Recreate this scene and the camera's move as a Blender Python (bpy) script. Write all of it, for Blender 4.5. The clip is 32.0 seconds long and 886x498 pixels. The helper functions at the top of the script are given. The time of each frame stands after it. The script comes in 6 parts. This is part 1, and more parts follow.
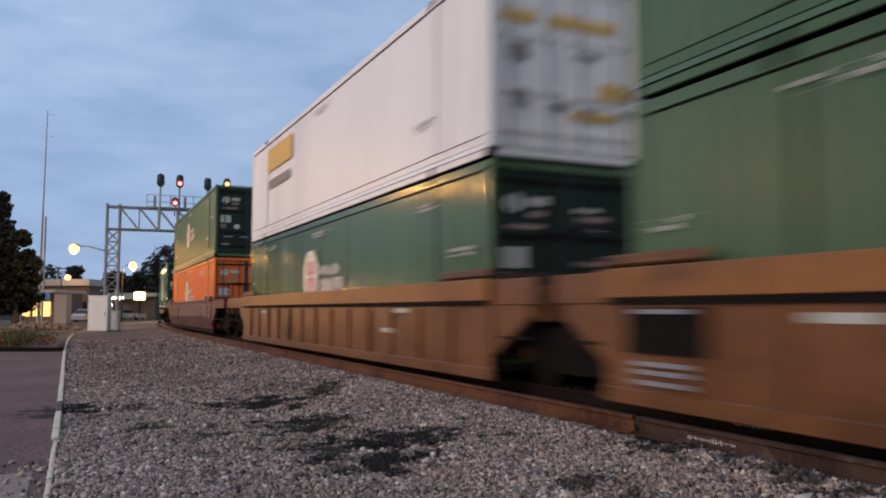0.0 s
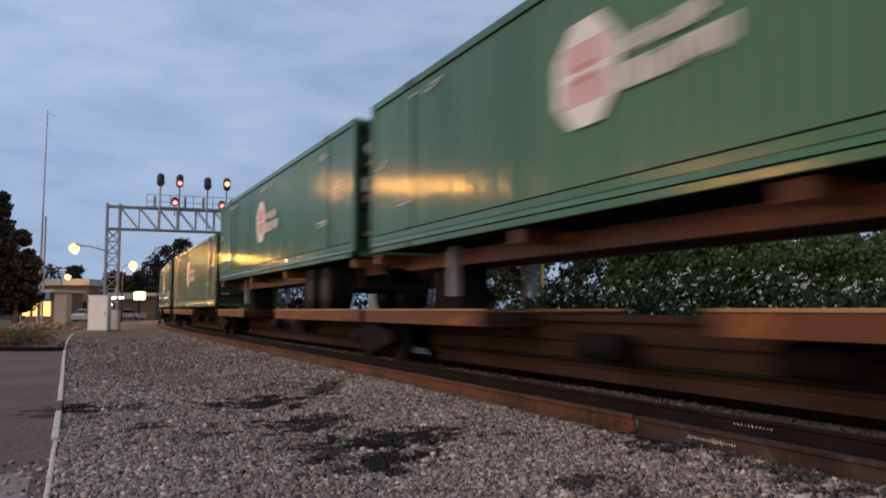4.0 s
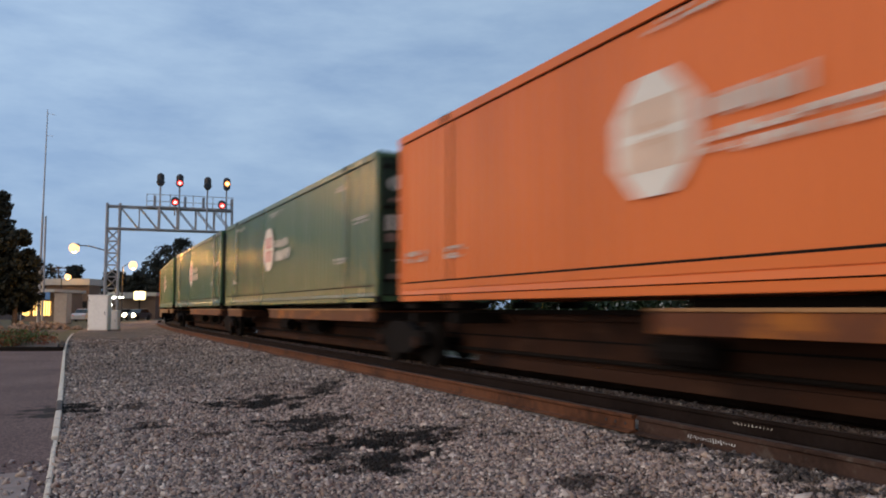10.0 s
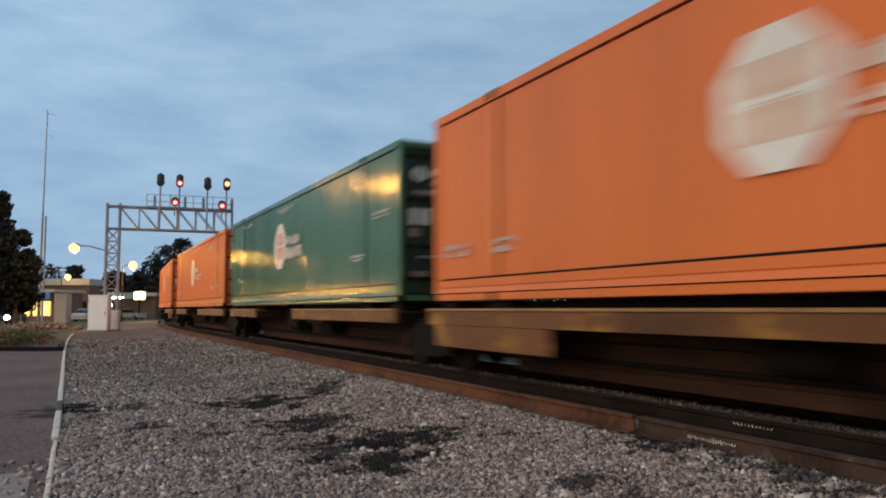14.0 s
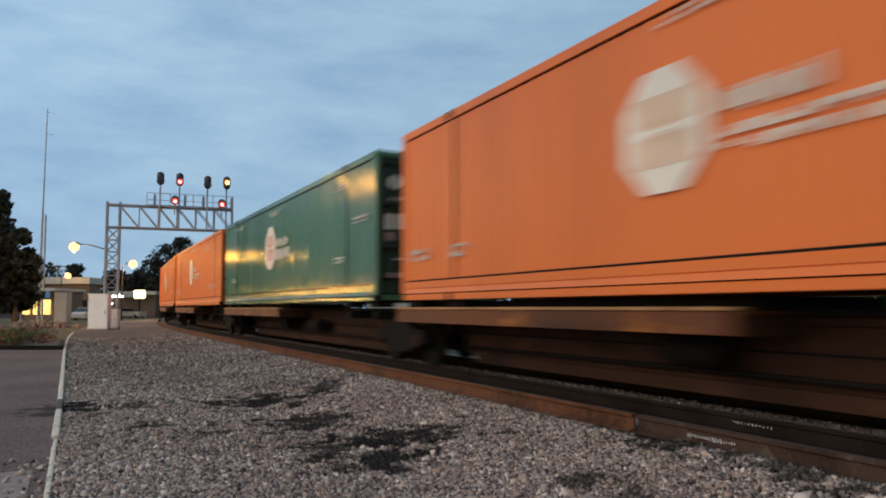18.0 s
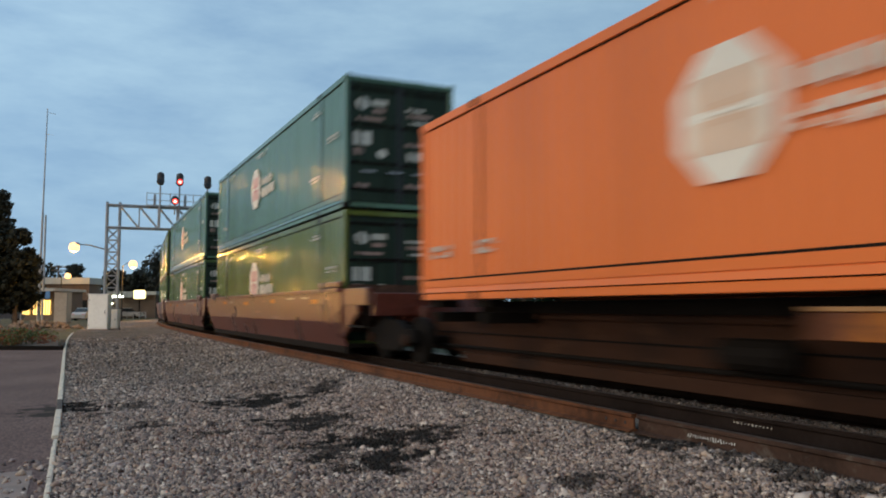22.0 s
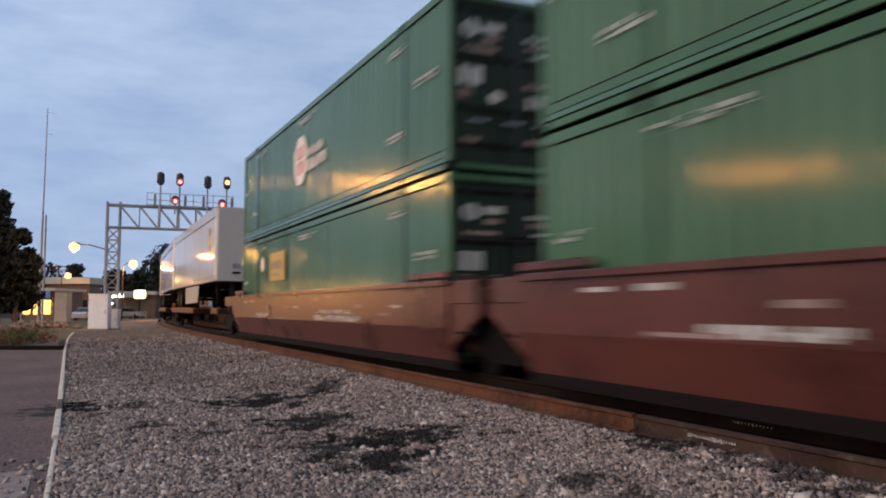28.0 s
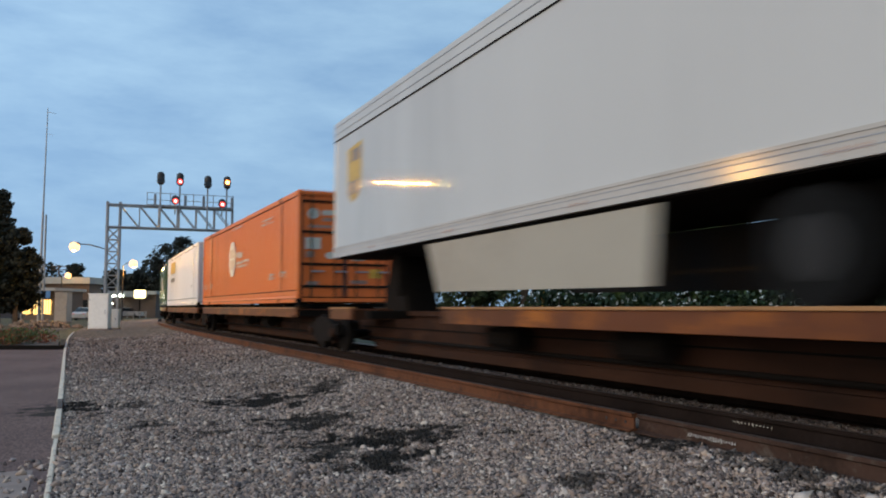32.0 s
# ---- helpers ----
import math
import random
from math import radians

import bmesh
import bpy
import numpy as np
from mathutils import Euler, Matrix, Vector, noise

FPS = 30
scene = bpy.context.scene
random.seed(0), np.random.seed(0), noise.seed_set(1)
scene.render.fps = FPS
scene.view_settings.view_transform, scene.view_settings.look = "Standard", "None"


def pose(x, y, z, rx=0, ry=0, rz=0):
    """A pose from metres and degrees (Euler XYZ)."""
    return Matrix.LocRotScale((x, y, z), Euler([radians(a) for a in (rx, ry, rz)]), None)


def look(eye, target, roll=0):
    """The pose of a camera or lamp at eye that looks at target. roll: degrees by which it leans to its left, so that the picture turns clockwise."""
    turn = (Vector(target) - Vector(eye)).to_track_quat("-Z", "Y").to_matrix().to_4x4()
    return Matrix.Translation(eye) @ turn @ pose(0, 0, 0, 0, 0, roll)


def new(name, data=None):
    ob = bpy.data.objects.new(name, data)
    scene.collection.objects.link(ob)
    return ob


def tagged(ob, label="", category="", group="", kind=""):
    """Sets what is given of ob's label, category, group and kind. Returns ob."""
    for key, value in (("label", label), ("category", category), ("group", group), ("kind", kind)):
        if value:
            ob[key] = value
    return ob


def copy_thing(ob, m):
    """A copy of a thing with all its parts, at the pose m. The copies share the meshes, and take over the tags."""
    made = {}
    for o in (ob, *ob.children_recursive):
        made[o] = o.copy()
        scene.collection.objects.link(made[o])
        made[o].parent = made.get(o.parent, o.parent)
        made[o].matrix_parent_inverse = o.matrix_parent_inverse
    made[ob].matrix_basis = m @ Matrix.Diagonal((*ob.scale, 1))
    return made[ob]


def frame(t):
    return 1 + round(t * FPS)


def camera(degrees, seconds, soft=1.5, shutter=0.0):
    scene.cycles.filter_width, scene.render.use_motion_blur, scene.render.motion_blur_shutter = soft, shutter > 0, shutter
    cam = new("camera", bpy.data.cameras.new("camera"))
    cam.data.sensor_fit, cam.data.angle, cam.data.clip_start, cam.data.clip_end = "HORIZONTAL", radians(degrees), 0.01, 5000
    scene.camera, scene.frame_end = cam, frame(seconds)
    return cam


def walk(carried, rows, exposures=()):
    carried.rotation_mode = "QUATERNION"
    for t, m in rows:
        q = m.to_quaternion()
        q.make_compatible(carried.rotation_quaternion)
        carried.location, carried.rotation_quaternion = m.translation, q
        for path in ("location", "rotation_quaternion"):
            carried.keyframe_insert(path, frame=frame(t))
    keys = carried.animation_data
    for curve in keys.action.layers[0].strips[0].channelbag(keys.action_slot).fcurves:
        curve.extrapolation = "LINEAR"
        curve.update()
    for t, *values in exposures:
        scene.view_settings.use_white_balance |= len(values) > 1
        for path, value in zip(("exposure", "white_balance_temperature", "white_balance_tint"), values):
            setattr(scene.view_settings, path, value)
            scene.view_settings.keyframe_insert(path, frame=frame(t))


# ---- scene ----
EYE = 1.5          # camera over the ground; the rail head lies at RAIL
RAIL = 0.50
cam = camera(57.93, 32.0, soft=1.9, shutter=0.75)


def aim(tilt, turn=0.0):
    return pose(0, 0, EYE, 90 + tilt, 0, turn)


walk(cam, [(0, aim(4.34)), (3, aim(4.33)), (8, aim(4.30)), (14.3, aim(4.31)), (16.4, aim(4.21)),
           (22, aim(4.23)), (27, aim(4.22, 0.01)), (32, aim(4.20, 0.02))],
     exposures=[(0, 0.02, 6745, 17), (1.2, 0.02, 6745, 14), (1.9, 0.02, 6875, 10), (2.3, 0.02, 6875, 10), (2.9, 0.02, 7000, 17), (6, 0.02, 7080, 19),
                (9.0, 0.04, 6960, 17), (9.8, 0.04, 6825, 13), (10.2, 0.04, 6845, 12), (10.8, 0.05, 6825, 18), (12.2, 0.05, 6885, 21), (12.6, 0.05, 6845, 22), (13.1, 0.05, 6755, 17), (13.9, 0.05, 6885, 5),
                (18.2, 0.10, 6895, 3), (18.8, 0.10, 6825, 16), (19.2, 0.10, 6825, 16), (19.8, 0.11, 6860, 0), (22.1, 0.12, 6860, 1), (22.8, 0.12, 6885, 14), (24, 0.13, 6945, 24), (25.2, 0.14, 6935, 13), (27.5, 0.15, 7080, 20),
                (29.3, 0.16, 7050, 18), (29.9, 0.15, 6380, 4), (31, 0.15, 6420, 4), (32, 0.15, 6400, 3)])

# ---- sky and light ----
world = bpy.data.worlds.new("sky")
scene.world = world
world.use_nodes = True
wn, wl = world.node_tree.nodes, world.node_tree.links
wn.clear()
sky = wn.new("ShaderNodeTexSky")
sky.sky_type, sky.sun_disc = "NISHITA", False
sky.sun_elevation, sky.sun_rotation = radians(3.0), radians(228)
sky.air_density, sky.dust_density, sky.ozone_density = 1.0, 1.5, 2.5
coord = wn.new("ShaderNodeTexCoord")
stretch = wn.new("ShaderNodeMapping")
stretch.inputs["Scale"].default_value = (2.0, 2.0, 7.0)
cloud = wn.new("ShaderNodeTexNoise")
cloud.inputs["Scale"].default_value, cloud.inputs["Detail"].default_value, cloud.inputs["Roughness"].default_value = 2.6, 8, 0.6
ramp = wn.new("ShaderNodeValToRGB")
ramp.color_ramp.elements[0].position, ramp.color_ramp.elements[0].color = 0.34, (0.84, 0.88, 0.95, 1)
ramp.color_ramp.elements[1].position, ramp.color_ramp.elements[1].color = 0.68, (1.20, 1.16, 1.12, 1)
tint = wn.new("ShaderNodeMix")
tint.data_type, tint.blend_type = "RGBA", "MULTIPLY"
tint.inputs[0].default_value = 1.0
veil = wn.new("ShaderNodeMix")
veil.data_type = "RGBA"
veil.inputs[0].default_value = 0.8
veil.inputs[7].default_value = (3.66, 5.45, 7.95, 1)
background = wn.new("ShaderNodeBackground")
background.inputs["Strength"].default_value = 0.108
out = wn.new("ShaderNodeOutputWorld")
wl.new(coord.outputs["Generated"], stretch.inputs["Vector"])
wl.new(stretch.outputs["Vector"], cloud.inputs["Vector"])
wl.new(cloud.outputs["Fac"], ramp.inputs["Fac"])
wl.new(sky.outputs["Color"], veil.inputs[6])
wl.new(veil.outputs[2], tint.inputs[6])
wl.new(ramp.outputs["Color"], tint.inputs[7])
side = wn.new("ShaderNodeSeparateXYZ")
fall = wn.new("ShaderNodeMapRange")
fall.inputs["From Min"].default_value, fall.inputs["From Max"].default_value = -0.45, 0.55
fall.inputs["To Min"].default_value, fall.inputs["To Max"].default_value = 1.0, 0.74
dusk = wn.new("ShaderNodeMix")
dusk.data_type, dusk.blend_type = "RGBA", "MULTIPLY"
dusk.inputs[0].default_value = 1.0
wl.new(coord.outputs["Generated"], side.inputs["Vector"])
wl.new(side.outputs["X"], fall.inputs["Value"])
wl.new(tint.outputs[2], dusk.inputs[6])
wl.new(fall.outputs["Result"], dusk.inputs[7])
wl.new(dusk.outputs[2], background.inputs["Color"])
wl.new(background.outputs["Background"], out.inputs["Surface"])

glow = new("sun", bpy.data.lights.new("sun", "SUN"))
glow.data.energy, glow.data.angle, glow.data.color = 1.65, radians(60), (1.0, 0.81, 0.64)
glow.matrix_basis = look((0, 0, 0), (math.sin(radians(48)), math.cos(radians(48)), -0.26))


# ---- materials ----
def node_material(name):
    m = bpy.data.materials.new(name)
    m.use_nodes = True
    return m, m.node_tree.nodes, m.node_tree.links, m.node_tree.nodes["Principled BSDF"]


def ramp_node(n, stops):
    r = n.new("ShaderNodeValToRGB")
    e = r.color_ramp.elements
    while len(e) < len(stops):
        e.new(0.5)
    for i, (at, c) in enumerate(stops):
        e[i].position, e[i].color = at, (*c, 1)
    return r


def paint(name, colour, rough=0.4, metal=0.0, dirt=0.25, grain=6.0, bump=0.0, streak=False, wear=None, vary=0.0, spec=0.5, ripple=0.0):
    """Painted, stained or plain surface: base colour broken by grime at two scales."""
    m, n, l, b = node_material(name)
    tc = n.new("ShaderNodeTexCoord")
    mp = n.new("ShaderNodeMapping")
    mp.inputs["Scale"].default_value = (1, 1, 0.12) if streak else (1, 1, 1)
    big, fine = n.new("ShaderNodeTexNoise"), n.new("ShaderNodeTexNoise")
    big.inputs["Scale"].default_value, big.inputs["Detail"].default_value = grain * 0.25, 5
    fine.inputs["Scale"].default_value, fine.inputs["Detail"].default_value = grain * 3, 4
    l.new(tc.outputs["Object"], mp.inputs["Vector"])
    l.new(mp.outputs["Vector"], big.inputs["Vector"])
    l.new(mp.outputs["Vector"], fine.inputs["Vector"])
    dark = tuple(c * (1 - dirt) * 0.9 for c in colour)
    lite = tuple(min(1, c * (1 + dirt * 0.45) + 0.004) for c in colour)
    r = ramp_node(n, [(0.3, dark), (0.52, colour), (0.75, lite)])
    add = n.new("ShaderNodeMath")
    add.operation = "MULTIPLY_ADD"
    add.inputs[1].default_value = 0.35
    sub = n.new("ShaderNodeMath")
    sub.operation = "MULTIPLY_ADD"
    sub.inputs[1].default_value, sub.inputs[2].default_value = 0.8, -0.07
    l.new(big.outputs["Fac"], sub.inputs[0])
    l.new(fine.outputs["Fac"], add.inputs[0])
    l.new(sub.outputs[0], add.inputs[2])
    l.new(add.outputs[0], r.inputs["Fac"])
    last = r.outputs["Color"]
    if wear:
        mix, wr, wn_ = n.new("ShaderNodeMix"), n.new("ShaderNodeMapRange"), n.new("ShaderNodeTexNoise")
        mix.data_type = "RGBA"
        wn_.inputs["Scale"].default_value, wn_.inputs["Detail"].default_value, wn_.inputs["Roughness"].default_value = grain * 0.6, 8, 0.7
        wr.inputs["From Min"].default_value, wr.inputs["From Max"].default_value = 0.56, 0.66
        l.new(mp.outputs["Vector"], wn_.inputs["Vector"])
        l.new(wn_.outputs["Fac"], wr.inputs["Value"])
        l.new(wr.outputs["Result"], mix.inputs[0])
        l.new(last, mix.inputs[6])
        mix.inputs[7].default_value = (*wear, 1)
        last = mix.outputs[2]
    if vary:
        info, hsv, mr = n.new("ShaderNodeObjectInfo"), n.new("ShaderNodeHueSaturation"), n.new("ShaderNodeMapRange")
        mr.inputs["To Min"].default_value, mr.inputs["To Max"].default_value = 1 - vary, 1 + vary
        l.new(info.outputs["Random"], mr.inputs["Value"])
        l.new(mr.outputs["Result"], hsv.inputs["Value"])
        l.new(last, hsv.inputs["Color"])
        last = hsv.outputs["Color"]
    l.new(last, b.inputs["Base Color"])
    rr = n.new("ShaderNodeMapRange")
    rr.inputs["To Min"].default_value, rr.inputs["To Max"].default_value = rough * 0.75, min(1, rough * 1.3)
    l.new(big.outputs["Fac"], rr.inputs["Value"])
    l.new(rr.outputs["Result"], b.inputs["Roughness"])
    b.inputs["Metallic"].default_value = metal
    b.inputs["Specular IOR Level"].default_value = spec
    if ripple:
        # sheet metal that buckles a little between its uprights
        rm, rn, rb = n.new("ShaderNodeMapping"), n.new("ShaderNodeTexNoise"), n.new("ShaderNodeBump")
        rm.inputs["Scale"].default_value = (6.5, 6.5, 0.05)
        rn.inputs["Scale"].default_value, rn.inputs["Detail"].default_value = 1.0, 2.5
        rb.inputs["Strength"].default_value, rb.inputs["Distance"].default_value = 1.0, ripple
        l.new(tc.outputs["Object"], rm.inputs["Vector"])
        l.new(rm.outputs["Vector"], rn.inputs["Vector"])
        l.new(rn.outputs["Fac"], rb.inputs["Height"])
        l.new(rb.outputs["Normal"], b.inputs["Normal"])
    if bump:
        bp = n.new("ShaderNodeBump")
        bp.inputs["Strength"].default_value, bp.inputs["Distance"].default_value = bump, 0.02
        l.new(fine.outputs["Fac"], bp.inputs["Height"])
        l.new(bp.outputs["Normal"], b.inputs["Normal"])
    return m


def light_material(name, colour, strength):
    m, n, l, b = node_material(name)
    b.inputs["Base Color"].default_value = (*colour, 1)
    b.inputs["Emission Color"].default_value = (*colour, 1)
    b.inputs["Emission Strength"].default_value = strength
    return m


def ground_material(name, stops, cell, stains=(), bump=0.6, island=False):
    """Stony or tarred ground with darker spills and patches; each is (x, y, length, width, turn in degrees, depth)."""
    m, n, l, b = node_material(name)
    g = n.new("ShaderNodeNewGeometry")
    vor, no, patch = n.new("ShaderNodeTexVoronoi"), n.new("ShaderNodeTexNoise"), n.new("ShaderNodeTexNoise")
    vor.inputs["Scale"].default_value = 1 / cell
    no.inputs["Scale"].default_value, no.inputs["Detail"].default_value = 2.5 / cell, 4
    patch.inputs["Scale"].default_value, patch.inputs["Detail"].default_value = 0.5, 5
    for t in (vor, no, patch):
        l.new(g.outputs["Position"], t.inputs["Vector"])
    r = ramp_node(n, stops)
    if island:
        l.new(g.outputs["Random Per Island"], r.inputs["Fac"])
    else:
        sep = n.new("ShaderNodeSeparateColor")
        l.new(vor.outputs["Color"], sep.inputs["Color"])
        l.new(sep.outputs[0], r.inputs["Fac"])
    shade = n.new("ShaderNodeMix")
    shade.data_type, shade.blend_type = "RGBA", "MULTIPLY"
    shade.inputs[0].default_value = 1
    pr = ramp_node(n, [(0.3, (0.74, 0.70, 0.68)), (0.7, (1.12, 1.10, 1.08))])
    l.new(patch.outputs["Fac"], pr.inputs["Fac"])
    l.new(r.outputs["Color"], shade.inputs[6])
    l.new(pr.outputs["Color"], shade.inputs[7])
    last = shade.outputs[2]
    wob = n.new("ShaderNodeTexNoise")
    wob.inputs["Scale"].default_value, wob.inputs["Detail"].default_value, wob.inputs["Roughness"].default_value = 3.0, 7, 0.7
    l.new(g.outputs["Position"], wob.inputs["Vector"])
    for x, y, length, width, turn, deep in stains:
        mp, ln, ad, mr, mx = (n.new("ShaderNodeMapping"), n.new("ShaderNodeVectorMath"), n.new("ShaderNodeMath"),
                              n.new("ShaderNodeMapRange"), n.new("ShaderNodeMix"))
        mp.vector_type = "TEXTURE"
        mp.inputs["Location"].default_value = (x, y, 0)
        mp.inputs["Rotation"].default_value = (0, 0, radians(turn))
        mp.inputs["Scale"].default_value = (length / 2, width / 2, 50)
        ln.operation = "LENGTH"
        ad.operation = "MULTIPLY_ADD"
        ad.inputs[1].default_value = 5.2
        mr.inputs["From Min"].default_value, mr.inputs["From Max"].default_value = 3.62, 3.12
        mr.inputs["To Max"].default_value = deep
        mx.data_type = "RGBA"
        mx.inputs[7].default_value = (0.012, 0.011, 0.010, 1)
        l.new(g.outputs["Position"], mp.inputs["Vector"])
        l.new(mp.outputs["Vector"], ln.inputs[0])
        l.new(wob.outputs["Fac"], ad.inputs[0])
        l.new(ln.outputs["Value"], ad.inputs[2])
        l.new(ad.outputs[0], mr.inputs["Value"])
        l.new(mr.outputs["Result"], mx.inputs[0])
        l.new(last, mx.inputs[6])
        last = mx.outputs[2]
    l.new(last, b.inputs["Base Color"])
    b.inputs["Roughness"].default_value = 0.9
    b.inputs["Specular IOR Level"].default_value = 0.25
    if bump:
        bp = n.new("ShaderNodeBump")
        bp.inputs["Strength"].default_value, bp.inputs["Distance"].default_value = bump, cell * 0.5
        l.new(vor.outputs["Distance"], bp.inputs["Height"])
        l.new(bp.outputs["Normal"], b.inputs["Normal"])
    return m


def leaf_material(name, dark, lite):
    m, n, l, b = node_material(name)
    g = n.new("ShaderNodeNewGeometry")
    r = ramp_node(n, [(0.0, dark), (0.6, tuple((a + c) / 2 for a, c in zip(dark, lite))), (1.0, lite)])
    l.new(g.outputs["Random Per Island"], r.inputs["Fac"])
    l.new(r.outputs["Color"], b.inputs["Base Color"])
    b.inputs["Roughness"].default_value = 0.6
    b.inputs["Specular IOR Level"].default_value = 0.3
    return m


# oily spills; the two longest entries only darken the ballast far left
SPILLS_AND_DARKENING = [(-5.5, 11.8, 1.3, 1.9, 0, 0.97), (-4.6, 12.0, 0.7, 1.2, 0, 0.7), (-2.75, 12.5, 1.9, 1.8, 0, 0.97), (-2.1, 13.7, 1.0, 1.7, 0, 0.7), (-1.7, 10.35, 1.4, 1.6, 0, 0.94),
          (-0.5, 8.9, 2.0, 1.3, 0, 0.96), (-0.55, 7.8, 1.2, 1.5, 0, 0.97), (-1.15, 8.4, 0.9, 1.0, 0, 0.8), (-3.6, 10.1, 0.6, 0.6, 0, 0.85), (-2.7, 9.5, 0.5, 0.5, 0, 0.8),
          (-9.9, 26.4, 36, 9.5, 118, 0.30), (-20.0, 46.0, 26, 12, 120, 0.42), (2.75, 6.35, 4.4, 1.2, 114, 0.82), (2.1, 7.3, 1.3, 0.7, 114, 0.8), (1.1, 6.4, 0.6, 0.5, 20, 0.8), (1.3, 5.6, 0.9, 0.7, 0, 0.8)]
STONE = [(0.0, (0.066, 0.051, 0.047)), (0.14, (0.148, 0.13, 0.132)), (0.32, (0.297, 0.248, 0.227)), (0.45, (0.396, 0.291, 0.227)), (0.6, (0.363, 0.312, 0.297)), (0.74, (0.485, 0.377, 0.298)), (0.88, (0.495, 0.423, 0.386)), (1.0, (0.801, 0.706, 0.605))]
DUST = [(0.0, (0.059, 0.046, 0.037)), (0.5, (0.221, 0.178, 0.146)), (1.0, (0.325, 0.27, 0.229))]
M_BALLAST = ground_material("ballast_gravel", DUST, 0.06, SPILLS_AND_DARKENING)
M_STONES = ground_material("loose_ballast", STONE, 0.05, SPILLS_AND_DARKENING, bump=0.25, island=True)
M_ASPHALT = ground_material("lot_asphalt", [(0, (0.078, 0.053, 0.049)), (0.5, (0.140, 0.095, 0.088)), (1, (0.225, 0.155, 0.143))], 0.02, SPILLS_AND_DARKENING[0:1], bump=0.25)
M_ROAD = ground_material("road_asphalt", [(0, (0.06, 0.055, 0.05)), (1, (0.14, 0.125, 0.11))], 0.03, bump=0.2)
M_CONCRETE = paint("concrete", (0.28, 0.215, 0.185), 0.85, dirt=0.3, grain=4, bump=0.3)
M_GRASS = ground_material("far_ground", [(0, (0.05, 0.055, 0.03)), (1, (0.13, 0.12, 0.07))], 0.25, bump=0.3)
M_WHITE = paint("white_paint", (0.78, 0.77, 0.74), 0.5, dirt=0.2, grain=3, wear=(0.42, 0.40, 0.37))
M_KERB = paint("kerb_paint", (0.68, 0.60, 0.48), 0.7, dirt=0.3, grain=8, wear=(0.35, 0.32, 0.30), bump=0.2)
M_TARRED = paint("tarred_kerb", (0.045, 0.036, 0.032), 0.75, dirt=0.4, grain=8, wear=(0.16, 0.13, 0.11), bump=0.2)
M_RUST = paint("rusty_rail", (0.130, 0.050, 0.023), 0.8, dirt=0.75, grain=3.5, bump=0.4, wear=(0.050, 0.024, 0.015), spec=0.2)
# rust taken nearly to black for the shade under the train
M_SHADEDRAIL = paint("shaded_rusty_rail", (0.019, 0.012, 0.0095), 0.9, dirt=0.4, grain=8, bump=0.3, spec=0.08)
M_BROWNRAIL = paint("brown_rail", (0.062, 0.034, 0.024), 0.85, dirt=0.5, grain=8, bump=0.3, wear=(0.10, 0.075, 0.06), spec=0.15)
M_WORNTOP = paint("worn_rail_head", (0.13, 0.10, 0.085), 0.45, metal=0.4, dirt=0.3, grain=6, spec=0.4)
M_RAILTOP = paint("polished_rail", (0.14, 0.135, 0.14), 0.5, metal=1.0, dirt=0.2, grain=8)
M_TIE = paint("creosoted_timber", (0.065, 0.050, 0.040), 0.9, dirt=0.4, grain=10, bump=0.5, vary=0.2)
M_STEEL = paint("galvanised_steel", (0.34, 0.35, 0.37), 0.5, metal=0.6, dirt=0.25, grain=5)
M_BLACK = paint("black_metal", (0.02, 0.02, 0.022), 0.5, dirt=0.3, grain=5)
# grimy steel, blackened further for undersides and gaps that lie in shade
M_DARK = paint("grimy_steel_and_shade", (0.010, 0.0075, 0.006), 0.85, metal=0.2, dirt=0.4, grain=4, bump=0.2, spec=0.15)
M_TYRE = paint("tyre_rubber", (0.007, 0.007, 0.007), 0.85, dirt=0.3, grain=8, spec=0.15)
M_RIM = paint("wheel_rim", (0.016, 0.016, 0.016), 0.6, metal=0.3, dirt=0.3)
# rust brown with the shade below the decks put into its colour
M_SPINE = paint("shaded_rusty_spine", (0.040, 0.016, 0.008), 0.8, dirt=0.65, grain=5, wear=(0.075, 0.034, 0.018), spec=0.2)
# bright patches: worn paint plus lamp gleams put into the colour
M_DECK = paint("orange_deck_with_gleams", (0.120, 0.036, 0.011), 0.45, dirt=0.75, grain=1.6, wear=(0.52, 0.165, 0.018), spec=0.35)
# paler than the sill: the lit top edge painted on
M_SILLCAP = paint("lit_sill_edge", (0.38, 0.19, 0.075), 0.45, dirt=0.5, grain=2, wear=(0.10, 0.045, 0.018), spec=0.35)
# rusty tan; its yellow patches also paint in lamp gleams
M_PANEL = paint("rusty_tan_sill_with_gleams", (0.155, 0.060, 0.018), 0.42, dirt=0.7, grain=1.8, wear=(0.52, 0.25, 0.030), spec=0.35)
M_CHORD = paint("tan_chord", (0.27, 0.110, 0.032), 0.35, dirt=0.5, grain=3.0, wear=(0.13, 0.06, 0.03), spec=0.38)
M_WELLTAN = paint("tan_well", (0.170, 0.068, 0.026), 0.3, dirt=0.7, grain=4.5, wear=(0.085, 0.042, 0.022), spec=0.38)
M_WELLRED = paint("oxide_well", (0.108, 0.030, 0.021), 0.28, dirt=0.6, grain=3.0, wear=(0.070, 0.020, 0.015), spec=0.55)
M_GREEN = paint("green_container", (0.080, 0.134, 0.058), 0.13, dirt=0.22, grain=1.2, streak=True, ripple=0.016, spec=0.30)
M_DEEP = paint("deep_green_container", (0.068, 0.155, 0.080), 0.13, dirt=0.2, grain=1.2, streak=True, ripple=0.016, spec=0.27)
